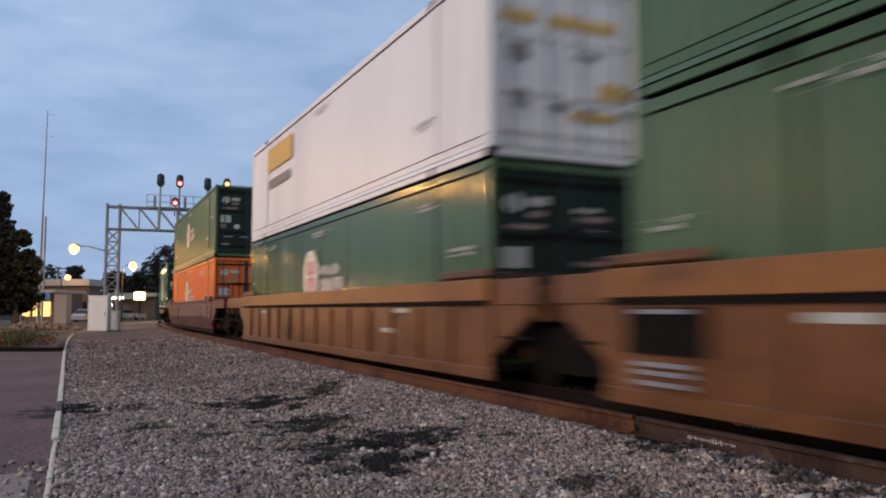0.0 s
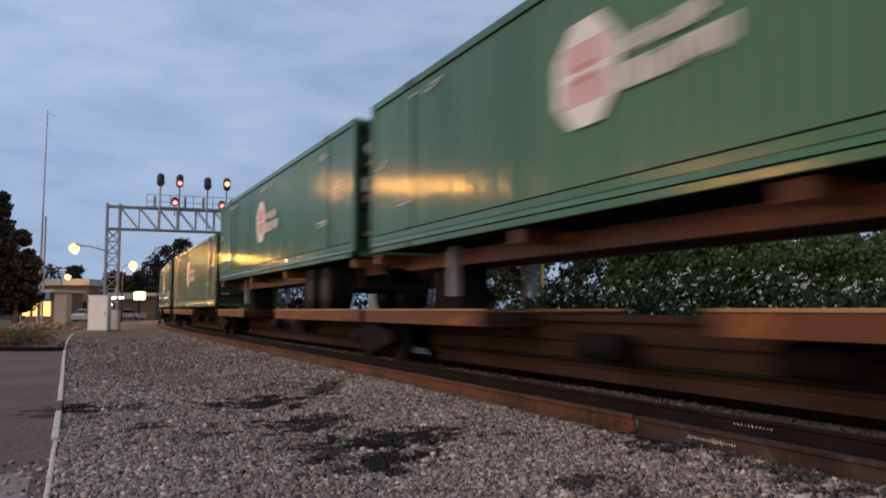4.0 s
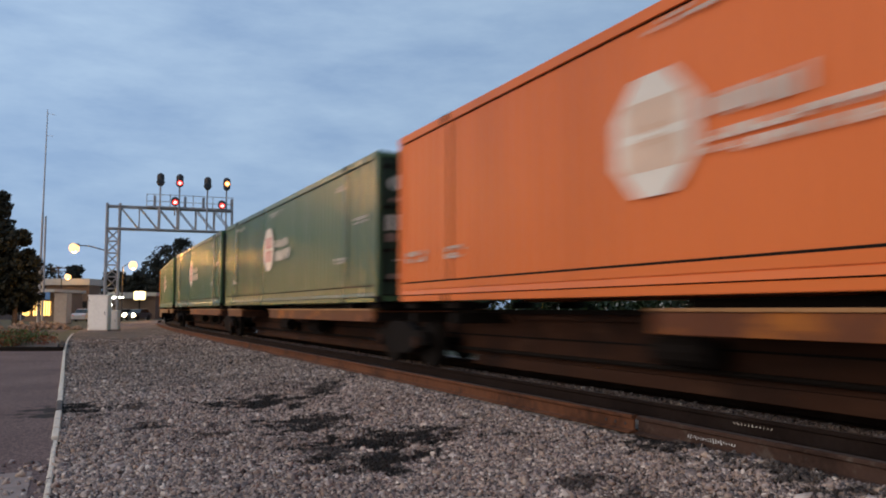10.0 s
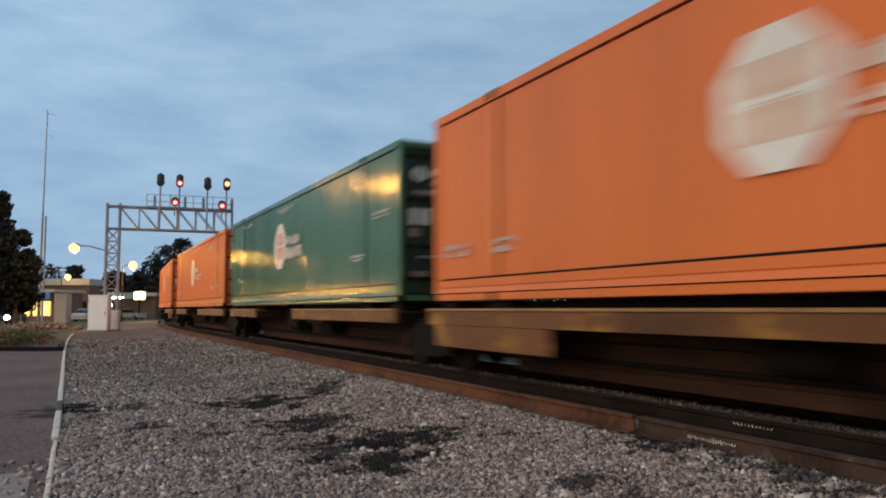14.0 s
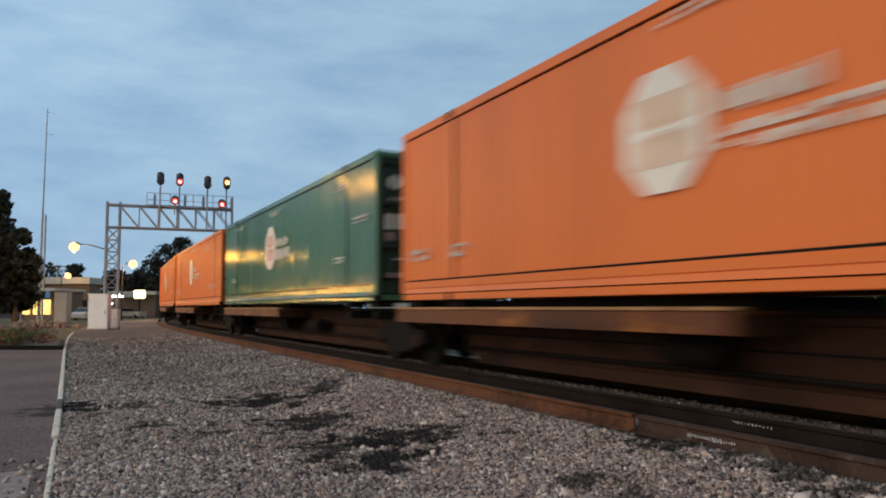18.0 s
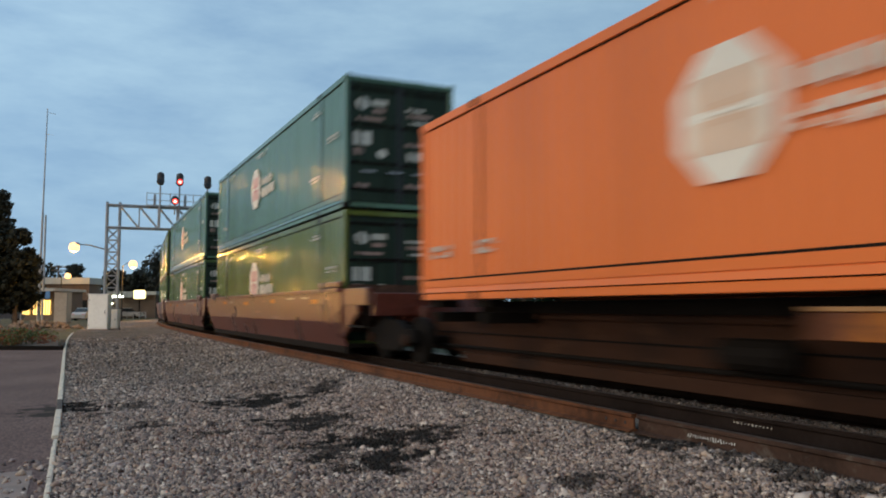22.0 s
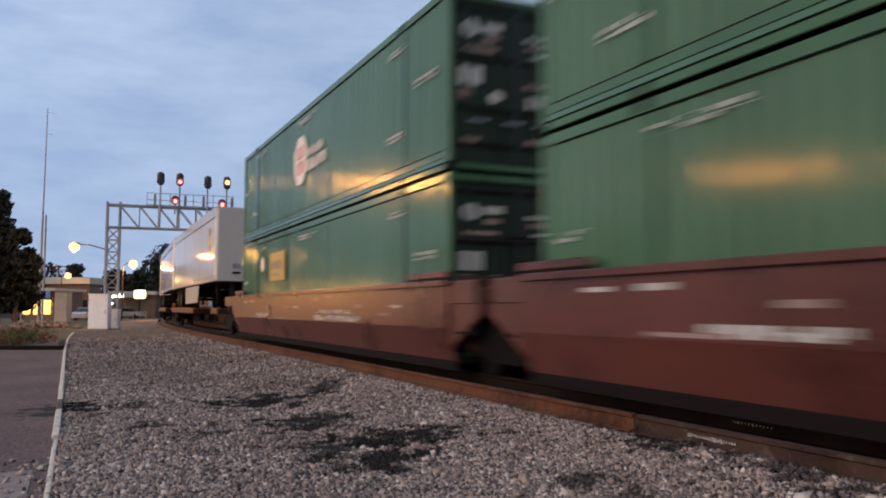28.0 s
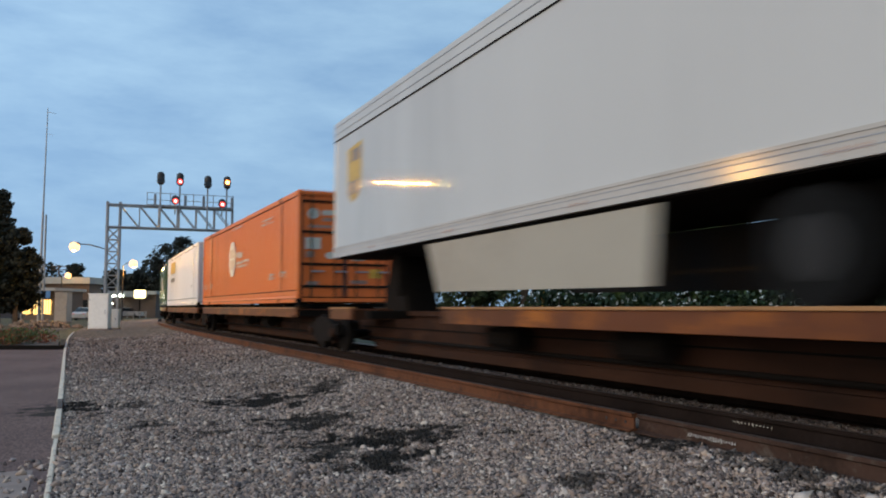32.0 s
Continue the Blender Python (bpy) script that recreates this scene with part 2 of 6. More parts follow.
M_DULL = paint("dull_green_container", (0.068, 0.128, 0.064), 0.27, dirt=0.28, grain=1.2, streak=True, ripple=0.016, spec=0.3)
M_AMBERGLASS = paint("amber_glass", (0.5, 0.16, 0.03), 0.2)
M_FRESH = paint("bright_green_container", (0.086, 0.156, 0.056), 0.38, dirt=0.2, grain=1.2, streak=True, ripple=0.016, spec=0.3)
M_OLIVE = paint("olive_container", (0.110, 0.146, 0.034), 0.15, dirt=0.2, grain=1.2, streak=True, ripple=0.016, spec=0.36)
M_TEAL = paint("faded_green_container", (0.094, 0.182, 0.128), 0.15, dirt=0.2, grain=1.2, streak=True, ripple=0.016, spec=0.36)
M_ORANGE = paint("orange_container", (0.745, 0.176, 0.040), 0.42, dirt=0.11, grain=1.2, streak=True, ripple=0.016, spec=0.3)
M_WHITEBOX = paint("white_container", (0.90, 0.85, 0.80), 0.35, dirt=0.12, grain=1.2, streak=True, ripple=0.016)
M_TRAILER = paint("grey_white_trailer", (0.585, 0.572, 0.55), 0.042, dirt=0.08, grain=1.0, streak=True, ripple=0.007, spec=0.2)
# trailer ends: a darker grey that carries the shade on nose and tail
M_SHADEDENDS = paint("shaded_grey_ends", (0.45, 0.415, 0.37), 0.5, dirt=0.2, grain=1.4, streak=True)
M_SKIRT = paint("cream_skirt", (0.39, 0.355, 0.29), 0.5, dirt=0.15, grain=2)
M_POST = paint("cream_corner_post", (0.80, 0.70, 0.56), 0.5, dirt=0.12, grain=2)
M_RAILTRIM = paint("aluminium_rail", (0.52, 0.475, 0.425), 0.13, dirt=0.15, grain=3, spec=0.35)
M_DECAL = paint("white_decal", (0.84, 0.77, 0.66), 0.4, dirt=0.12, grain=2)
M_PINK = paint("red_decal", (0.62, 0.20, 0.17), 0.45, dirt=0.2, grain=2)
M_FADEDRED = paint("faded_red_decal", (0.72, 0.40, 0.35), 0.45, dirt=0.2, grain=2)
M_FADEDORANGE = paint("faded_orange_decal", (0.76, 0.52, 0.36), 0.45, dirt=0.2, grain=2)
M_SIGNBOARD = paint("faded_yellow_sign", (0.52, 0.35, 0.07), 0.45, dirt=0.35, grain=2.5, wear=(0.36, 0.27, 0.12))
M_SIGNTEXT = paint("faded_sign_text", (0.24, 0.21, 0.17), 0.5, dirt=0.3, grain=3)
# doors of the green boxes, much darker than their sides
M_DOORDARK = paint("dark_green_door", (0.020, 0.036, 0.024), 0.6, dirt=0.45, grain=3, streak=True, wear=(0.05, 0.045, 0.035), spec=0.2)
M_LETTER = paint("worn_white_lettering", (0.68, 0.62, 0.52), 0.5, dirt=0.25, grain=5, wear=(0.40, 0.40, 0.34))
M_AMBERMARK = paint("amber_marking", (0.56, 0.24, 0.035), 0.5, dirt=0.3, grain=3)
M_PALEMARK = paint("worn_pale_marking", (0.31, 0.21, 0.175), 0.55, dirt=0.35, grain=4)
M_STENCIL = paint("grey_stencil", (0.52, 0.51, 0.45), 0.5, dirt=0.3, grain=4)
M_CABINET = paint("cabinet_white", (0.88, 0.88, 0.85), 0.45, dirt=0.04, grain=1.5)
M_YELLOW = paint("yellow_decal", (0.70, 0.40, 0.05), 0.45, dirt=0.2, grain=2)
M_BLUE = paint("blue_paint", (0.06, 0.20, 0.45), 0.5, dirt=0.25, grain=2)
M_NAVY = paint("navy_spray", (0.034, 0.032, 0.070), 0.5, dirt=0.3, grain=4, wear=(0.10, 0.09, 0.15))
M_ROSE = paint("rose_spray", (0.20, 0.145, 0.185), 0.5, dirt=0.3, grain=4, wear=(0.36, 0.30, 0.34))
M_VIOLET = paint("violet_spray", (0.118, 0.104, 0.180), 0.5, dirt=0.35, grain=3, wear=(0.29, 0.25, 0.33))
M_SPRAYBLUE = paint("blue_spray", (0.055, 0.125, 0.26), 0.5, dirt=0.35, grain=3, wear=(0.12, 0.16, 0.30))
M_OCHRE = paint("ochre_spray", (0.36, 0.20, 0.07), 0.5, dirt=0.35, grain=3, wear=(0.40, 0.33, 0.26))
M_PALESPRAY = paint("pale_spray", (0.50, 0.44, 0.42), 0.5, dirt=0.3, grain=4, wear=(0.30, 0.22, 0.24))
M_BARK = paint("bark", (0.085, 0.062, 0.045), 0.95, dirt=0.4, grain=9, bump=0.8)
M_LEAF = leaf_material("leaves_green", (0.034, 0.068, 0.022), (0.112, 0.175, 0.055))
M_LEAFHEDGE = leaf_material("leaves_hedge", (0.012, 0.024, 0.008), (0.040, 0.066, 0.021))
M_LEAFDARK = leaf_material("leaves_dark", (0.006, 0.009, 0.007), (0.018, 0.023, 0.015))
M_LEAFOLIVE = leaf_material("leaves_olive", (0.018, 0.032, 0.013), (0.062, 0.084, 0.032))
M_LEAFLIGHT = leaf_material("leaves_light", (0.028, 0.054, 0.015), (0.092, 0.138, 0.044))
M_FLOWER = paint("white_blossom", (0.78, 0.76, 0.70), 0.7, dirt=0.1)
M_BEDRED = leaf_material("bed_foliage", (0.10, 0.028, 0.012), (0.40, 0.10, 0.04))
M_BEDGREEN = leaf_material("bed_greenery", (0.03, 0.05, 0.014), (0.16, 0.19, 0.05))
M_TANBOX = paint("tan_cabinet_paint", (0.46, 0.39, 0.32), 0.6, dirt=0.2, grain=2)
M_WALLTAN = paint("stucco", (0.13, 0.095, 0.075), 0.85, dirt=0.2, grain=3, bump=0.2)
M_FASCIA = paint("pale_fascia", (0.34, 0.35, 0.33), 0.6, dirt=0.15, grain=2)
M_GLASS = paint("dark_glass", (0.02, 0.025, 0.03), 0.08, dirt=0.1)
M_CARBODY = paint("car_paint_silver", (0.42, 0.43, 0.44), 0.3, metal=0.3, dirt=0.1)
M_CARDARK = paint("car_paint_dark", (0.05, 0.055, 0.07), 0.3, metal=0.2, dirt=0.1)
M_SODIUM = light_material("sodium_bulb", (1.0, 0.53, 0.19), 2.7)
M_WARM = light_material("lit_window", (1.0, 0.62, 0.18), 3.0)
M_SIGN = light_material("lit_sign", (1.0, 0.80, 0.40), 2.6)
M_COLD = light_material("white_bulb", (0.95, 1.0, 0.85), 14)
M_RED = light_material("red_signal_lens", (1.0, 0.055, 0.05), 1.6)
M_REDCORE = light_material("red_signal_bulb", (1.0, 0.42, 0.36), 4)
M_AMBER = light_material("amber_signal_lens", (1.0, 0.27, 0.05), 1.3)
M_AMBERCORE = light_material("amber_signal_bulb", (1.0, 0.62, 0.22), 4)
M_HEAD = light_material("headlight", (1.0, 0.80, 0.45), 30)


# ---- mesh helpers ----
def box(bm, x0, x1, y0, y1, z0, z1, bevel=0.0):
    v = [bm.verts.new(c) for c in ((x0, y0, z0), (x1, y0, z0), (x1, y1, z0), (x0, y1, z0), (x0, y0, z1), (x1, y0, z1), (x1, y1, z1), (x0, y1, z1))]
    f = [bm.faces.new([v[i] for i in q]) for q in ((3, 2, 1, 0), (4, 5, 6, 7), (0, 1, 5, 4), (1, 2, 6, 5), (2, 3, 7, 6), (3, 0, 4, 7))]
    if bevel:
        edges = list({e for q in f for e in q.edges})
        bmesh.ops.bevel(bm, geom=edges, offset=bevel, segments=1, affect="EDGES")
    return bm


def boxes(*dims, bevel=0.0):
    bm = bmesh.new()
    for d in dims:
        box(bm, *d, bevel=bevel)
    return bm


def rod(bm, a, b, r0, r1=None, n=8):
    """A round bar from a to b."""
    a, b = Vector(a), Vector(b)
    turn = (b - a).to_track_quat("Z", "Y").to_matrix()
    r1 = r0 if r1 is None else r1
    rings = []
    for c, r in ((a, r0), (b, r1)):
        rings.append([bm.verts.new(c + turn @ Vector((r * math.cos(math.tau * i / n), r * math.sin(math.tau * i / n), 0))) for i in range(n)])
    for i in range(n):
        bm.faces.new((rings[0][i], rings[0][(i + 1) % n], rings[1][(i + 1) % n], rings[1][i]))
    bm.faces.new(rings[0][::-1])
    bm.faces.new(rings[1])
    return bm


def rods(*bars, n=8):
    bm = bmesh.new()
    for b in bars:
        rod(bm, *b, n=n)
    return bm


def prism(outline, y0, y1):
    """A flat outline of (x, z) pairs, thick from y0 to y1."""
    bm = bmesh.new()
    a = [bm.verts.new((x, y0, z)) for x, z in outline]
    b = [bm.verts.new((x, y1, z)) for x, z in outline]
    bm.faces.new(a)
    bm.faces.new(b[::-1])
    for i in range(len(a)):
        j = (i + 1) % len(a)
        bm.faces.new((a[j], a[i], b[i], b[j]))
    bmesh.ops.recalc_face_normals(bm, faces=bm.faces)
    return bm


def mesh_of(name, bm, material):
    me = bpy.data.meshes.new(name)
    bm.to_mesh(me)
    bm.free()
    me.materials.append(material)
    return me


def part(name, bm, material, parent, label="", at=None, kind=""):
    """One mesh object under a thing or under a part."""
    me = bm if isinstance(bm, bpy.types.Mesh) else mesh_of(name, bm, material)
    ob = new(name, me)
    ob.parent = parent
    if at is not None:
        ob.matrix_basis = at
    return tagged(ob, label, kind=kind)


def thing(name, label, category, m=None, group="", kind=""):
    ob = new(name)
    ob.empty_display_size = 0.3
    if m is not None:
        ob.matrix_basis = m
    return tagged(ob, label, category, group, kind)


def solid(name, bm, material, label, category, m=None, group="", kind=""):
    ob = new(name, bm if isinstance(bm, bpy.types.Mesh) else mesh_of(name, bm, material))
    if m is not None:
        ob.matrix_basis = m
    return tagged(ob, label, category, group, kind)


# ---- the line of the track ----
STEP = 0.5
S_MIN, S_MAX = -620.0, 760.0


def bearing(s):
    """How far, in radians, the track runs to the left of straight ahead, s metres up the line."""
    s = min(max(s, -20.0), 104.0)
    return radians(24.623) + s / 888.16 - 4.1607e-5 * s * s


def lay_line():
    pts, x, y, s = {}, 2.461, 10.217, 0.0
    pts[0] = (x, y)
    for sign in (1, -1):
        x, y, i = 2.461, 10.217, 0
        while S_MIN < i * STEP < S_MAX:
            a = bearing(i * STEP + sign * STEP / 2)
            x, y, i = x - sign * STEP * math.sin(a), y + sign * STEP * math.cos(a), i + sign
            pts[i] = (x, y)
    return pts


LINE = lay_line()


def on_line(s):
    i = math.floor(s / STEP)
    k = s / STEP - i
    (x0, y0), (x1, y1) = LINE[i], LINE[i + 1]
    return Vector((x0 + (x1 - x0) * k, y0 + (y1 - y0) * k, 0))


def beside(s, off, z=0.0):
    """A point off metres to the camera's side of the track."""
    a = bearing(s)
    p = on_line(s)
    return Vector((p.x - off * math.cos(a), p.y - off * math.sin(a), z))


# ---- ground ----
def height(off):
    """The ground's height beside the track: a ballast shoulder that falls to the lot."""
    a = abs(off)
    top = RAIL - 0.185
    if a < 1.30:
        return top
    if a < 1.55:
        return top - (a - 1.30) * 0.26
    return max(0.03, top - 0.065 - (a - 1.55) * 0.092)


def strip(name, s0, s1, ds, offs, zs, material, label, category, jitter=0.0, kind="structure"):
    """A sheet along the track, its cross-section given by offsets and heights."""
    rng = random.Random(name)
    n = int((s1 - s0) / ds) + 1
    verts, faces = [], []
    for i in range(n):
        s = s0 + i * ds
        for o, z in zip(offs, zs):
            verts.append(beside(s, o, z + rng.uniform(-jitter, jitter)))
    w = len(offs)
    for i in range(n - 1):
        for j in range(w - 1):
            a = i * w + j
            faces.append((a, a + w, a + w + 1, a + 1))
    me = bpy.data.meshes.new(name)
    me.from_pydata(verts, [], faces)
    me.materials.append(material)
    me.update()
    if me.polygons[0].normal.z < 0:
        me.flip_normals()
    return tagged(new(name, me), label, category, kind=kind)


def build_ground():
    bm = bmesh.new()
    n, half = 24, 2600.0
    bmesh.ops.create_grid(bm, x_segments=n, y_segments=n, size=half)
    solid("ground", bm, M_GRASS, "dim dusty verge reaching to the horizon", "ground", pose(0, 300, -0.02), kind="structure")
    offs = [-4.6, -3.6, -2.7, -2.0, -1.55, -1.3, 0, 1.3, 1.55, 1.75, 2.1, 2.6, 3.2, 3.9, 4.6, 5.3, 6.0, 6.6]
    strip("ballast_bed", -60, 104, 0.5, offs, [height(o) for o in offs], M_BALLAST, "grey crushed-stone ballast with dark oily spills", "ballast", 0.012)
    far = [-3.4, -2.4, -1.7, 0, 1.7, 2.4, 3.4]
    strip("ballast_bed", 104.5, 750, 4, far, [0.02, 0.2, 0.31, 0.31, 0.31, 0.2, 0.02], M_BALLAST, "grey crushed-stone ballast under a far track", "ballast")
    strip("ballast_bed", -610, -60.5, 4, far, [0.02, 0.2, 0.31, 0.31, 0.31, 0.2, 0.02], M_BALLAST, "grey crushed-stone ballast under a far track", "ballast")
    strip("parking_lot", -30, 27, 1.0, [6.62, 7.5, 10, 14, 20, 30, 45], [0.028] + [0.02] * 6, M_ASPHALT, "worn reddish-brown asphalt parking lot", "parking lot")
    # pale concrete apron at the lot's near end
    strip("concrete_apron", -9, 0.2, 0.6, [6.8, 7.6, 9, 12], [0.034] * 4, M_CONCRETE, "pale worn concrete apron on the lot", "apron")
    # the road beyond the lot that leads to the crossing
    strip("road", 42, 60, 1.0, [-40, -20, -8, -4.8], [0.01] * 4, M_ROAD, "dim asphalt road behind the track", "road")
    strip("road", 50, 62, 1.0, [7.5, 10, 15, 20, 30, 45, 70], [0.012] * 7, M_ROAD, "dim asphalt road behind the cabinets", "road")


def build_stones():
    """Loose ballast, thousands of angular stones as one sheet of stuff."""
    rng = np.random.default_rng(7)
    base = np.array([(x, y, z) for x in (-1, 1) for y in (-1, 1) for z in (-1, 1)]) * 0.72
    tri = np.array([(0, 1, 3), (0, 3, 2), (4, 6, 7), (4, 7, 5), (0, 4, 5), (0, 5, 1), (2, 3, 7), (2, 7, 6), (0, 2, 6), (0, 6, 4), (1, 5, 7), (1, 7, 3)])
    spots = []
    for s0, s1, dens, size in ((-14, -7.5, 520, 0.018), (-7.5, 0, 2050, 0.0132), (0, 5, 1700, 0.0136), (5, 12, 860, 0.0152), (12, 22, 330, 0.019), (22, 34, 110, 0.024)):
        for o0, o1 in ((1.54, 2.2), (2.2, 4.2), (4.2, 6.6)):
            k = int((s1 - s0) * (o1 - o0) * dens * (1.15 if o0 < 2 else 1))
            spots.append(np.stack([rng.uniform(s0, s1, k), rng.uniform(o0, o1, k), rng.lognormal(math.log(size), 0.32, k)], 1))
        k = int((s1 - s0) * 1.2 * dens * 0.5)
        spots.append(np.stack([rng.uniform(s0, s1, k), rng.uniform(-0.6, 0.6, k), rng.lognormal(math.log(size), 0.3, k)], 1))
        spots.append(np.stack([rng.uniform(s0, s1, k), rng.uniform(-2.3, -0.9, k), rng.lognormal(math.log(size), 0.3, k)], 1))
    k = 260  # stones kicked over the kerb
    spots.append(np.stack([rng.uniform(-5, 0.6, k), 6.5 + np.abs(rng.normal(0, 0.35, k)), rng.lognormal(math.log(0.021), 0.3, k)], 1))
    spots = np.concatenate(spots)
    spots[:, 2] = np.minimum(spots[:, 2], 0.075)
    n = len(spots)
    place = np.array([beside(s, o, height(o)) for s, o, _ in spots])
    heap = np.clip((-1.95 - spots[:, 0]) / 0.8, 0, 1) * np.clip((2.5 - spots[:, 1]) / 0.8, 0, 1) * (spots[:, 1] > 1.5)
    place[:, 2] += spots[:, 2] * rng.uniform(-0.1, 0.55, n) + 0.06 * heap
    shape = (base[None] + rng.uniform(-0.5, 0.5, (n, 8, 3))) * rng.uniform(0.5, 1.35, (n, 1, 3))
    yaw, tip = rng.uniform(0, math.tau, n), rng.uniform(-1.2, 1.2, n)
    c, s_ = np.cos(yaw)[:, None], np.sin(yaw)[:, None]
    x, y, z = shape[..., 0], shape[..., 1], shape[..., 2] * 0.8
    ct, st = np.cos(tip)[:, None], np.sin(tip)[:, None]
    y, z = y * ct - z * st, y * st + z * ct
    x, y = x * c - y * s_, x * s_ + y * c
    verts = np.stack([x, y, z], 2) * spots[:, 2][:, None, None] + place[:, None, :]
    faces = (tri[None] + 8 * np.arange(n)[:, None, None]).reshape(-1)
    me = bpy.data.meshes.new("loose_ballast")
    me.vertices.add(n * 8)
    me.vertices.foreach_set("co", verts.reshape(-1).astype(np.float32))
    me.loops.add(len(faces))
    me.loops.foreach_set("vertex_index", faces.astype(np.int32))
    me.polygons.add(n * 12)
    me.polygons.foreach_set("loop_start", np.arange(0, len(faces), 3, dtype=np.int32))
    me.materials.append(M_STONES)
    me.update(calc_edges=True)
    me.validate()
    tagged(new("loose_ballast", me), "loose angular grey ballast stones, some stained black", "gravel", kind="stuff")


RAIL_SHAPE = [(-0.07, 0), (0.07, 0), (0.07, 0.012), (0.012, 0.03), (0.010, 0.13), (0.034, 0.142), (0.036, 0.172), (0.028, 0.178), (-0.028, 0.178), (-0.036, 0.172), (-0.034, 0.142), (-0.010, 0.13), (-0.012, 0.03), (-0.07, 0.012)]


def rail_mesh(name, s0, s1, ds, off, z, material, top=None, scale=1.0):
    verts, faces, n = [], [], max(2, int((s1 - s0) / ds) + 1)
    w = len(RAIL_SHAPE)
    for i in range(n):
        s = s0 + (s1 - s0) * i / (n - 1)
        for a, b in RAIL_SHAPE:
            verts.append(beside(s, off + a * scale, z + b * scale))
    for i in range(n - 1):
        for j in range(w):
            k = (j + 1) % w
            faces.append((i * w + j, i * w + k, (i + 1) * w + k, (i + 1) * w + j))
    faces += [tuple(range(w)), tuple(range((n - 1) * w, n * w))[::-1]]
    me = bpy.data.meshes.new(name)
    me.from_pydata(verts, [], faces)
    me.materials.append(material)
    if top:
        me.materials.append(top)
        for p in me.polygons:
            if len(p.vertices) == 4 and p.index % w == 7:
                p.material_index = 1
    bm = bmesh.new()
    bm.from_mesh(me)
    bmesh.ops.recalc_face_normals(bm, faces=bm.faces)
    bm.to_mesh(me)
    bm.free()
    return me


def build_track():
    base = RAIL - 0.178
    track = thing("railway_track", "standard-gauge track with rusty rails on dark timber ties", "railway track", kind="structure")
    for side in (0.7535, -0.7535):
        # the far head takes the dark colour too, as if in the train's shadow
        part("rail", rail_mesh("rail", -60, 150, 1.0, side, base, M_SHADEDRAIL, M_WORNTOP if side > 0 else M_SHADEDRAIL), None, track, "rusty rail darkened for shade, polished only on the near head")
        part("rail", rail_mesh("rail", 150, 750, 10.0, side, base, M_SHADEDRAIL, M_RAILTOP), None, track)
        part("rail", rail_mesh("rail", -610, -60, 10.0, side, base, M_SHADEDRAIL, M_RAILTOP), None, track)
    bm = boxes((-0.115, 0.115, -1.29, 1.29, -0.17, 0), bevel=0.008)
    tie = mesh_of("tie", bm, M_TIE)
    plate = mesh_of("tie_plate", boxes((-0.1, 0.1, -0.18, 0.18, 0, 0.014)), M_RUST)
    s = -11.0
    rng = random.Random(3)
    while s < 62:
        p = on_line(s)
        ob = part("tie", tie, None, track)
        ob.matrix_basis = pose(p.x, p.y, base - 0.016, 0, 0, -90 + math.degrees(bearing(s)) + 90 + 90 + rng.uniform(-1.5, 1.5))
        if s < 14:
            for side in (0.7535, -0.7535):
                q = beside(s, side)
                pl = part("tie_plate", plate, None, track)
                pl.matrix_basis = pose(q.x, q.y, base - 0.016, 0, 0, math.degrees(bearing(s)) + 90)
        s += 0.53
    # replacement rails laid on the tie ends beside the running rail
    z = RAIL - 0.25
    old = thing("spare_rail", "rusty orange spare rail lying beside the track", "rail", group="spare rails")
    part("rail_bar", rail_mesh("rail_bar", -1.75, 74, 1.0, 1.42, z + 0.03, M_RUST, M_WORNTOP), None, old)
    for i in range(3):
        q = beside(-1.62 + i * 0.16, 1.42 + 0.0115, z + 0.03 + 0.078)
        a = bearing(-1.6)
        tip = q + Vector((-math.cos(a), -math.sin(a), 0)) * 0.004
        part("bolt_hole", rods((q, tip, 0.017), n=10), M_BLACK, old)
    fresh = thing("spare_rail", "dark spare rail chalked with white writing", "rail", group="spare rails")
    part("rail_bar", rail_mesh("rail_bar", -30, -1.83, 1.0, 1.42, z + 0.03, M_BROWNRAIL, M_WORNTOP), None, fresh)
    # chalk writing that cannot be read: short strokes
    rng = random.Random(5)
    bm = bmesh.new()
    for i in range(19):
        s = -2.56 - i * 0.031
        q = beside(s, 1.42 + 0.032, z + 0.03 + 0.085)
        h, w = rng.uniform(0.012, 0.042), rng.uniform(0.0025, 0.006)
        d = Vector((math.sin(bearing(s)), -math.cos(bearing(s)), 0)) * w
        u = Vector((0, 0, 1)) * h + d * rng.uniform(-3.5, 3.5) * 1.3
        vs = [bm.verts.new(c) for c in (q - d - u * 0.5, q + d - u * 0.5, q + d + u * 0.5, q - d + u * 0.5)]
        bm.faces.new(vs)
    part("chalk_mark", bm, M_WHITE, fresh, "white chalk strokes", kind="stuff")
    bm = bmesh.new()
    for i in range(11):
        s = -2.42 - i * 0.045
        q = beside(s, 0.7535 + 0.017, base + 0.10)
        h, w = rng.uniform(0.012, 0.025), rng.uniform(0.003, 0.008)
        d = Vector((math.sin(bearing(s)), -math.cos(bearing(s)), 0)) * w
        u = Vector((0, 0, 1)) * h + d * rng.uniform(-3.5, 3.5)
        bm.faces.new([bm.verts.new(c) for c in (q - d - u * 0.5, q + d - u * 0.5, q + d + u * 0.5, q - d + u * 0.5)])
    part("chalk_mark", bm, M_KERB, track, "faint chalk strokes", kind="stuff")


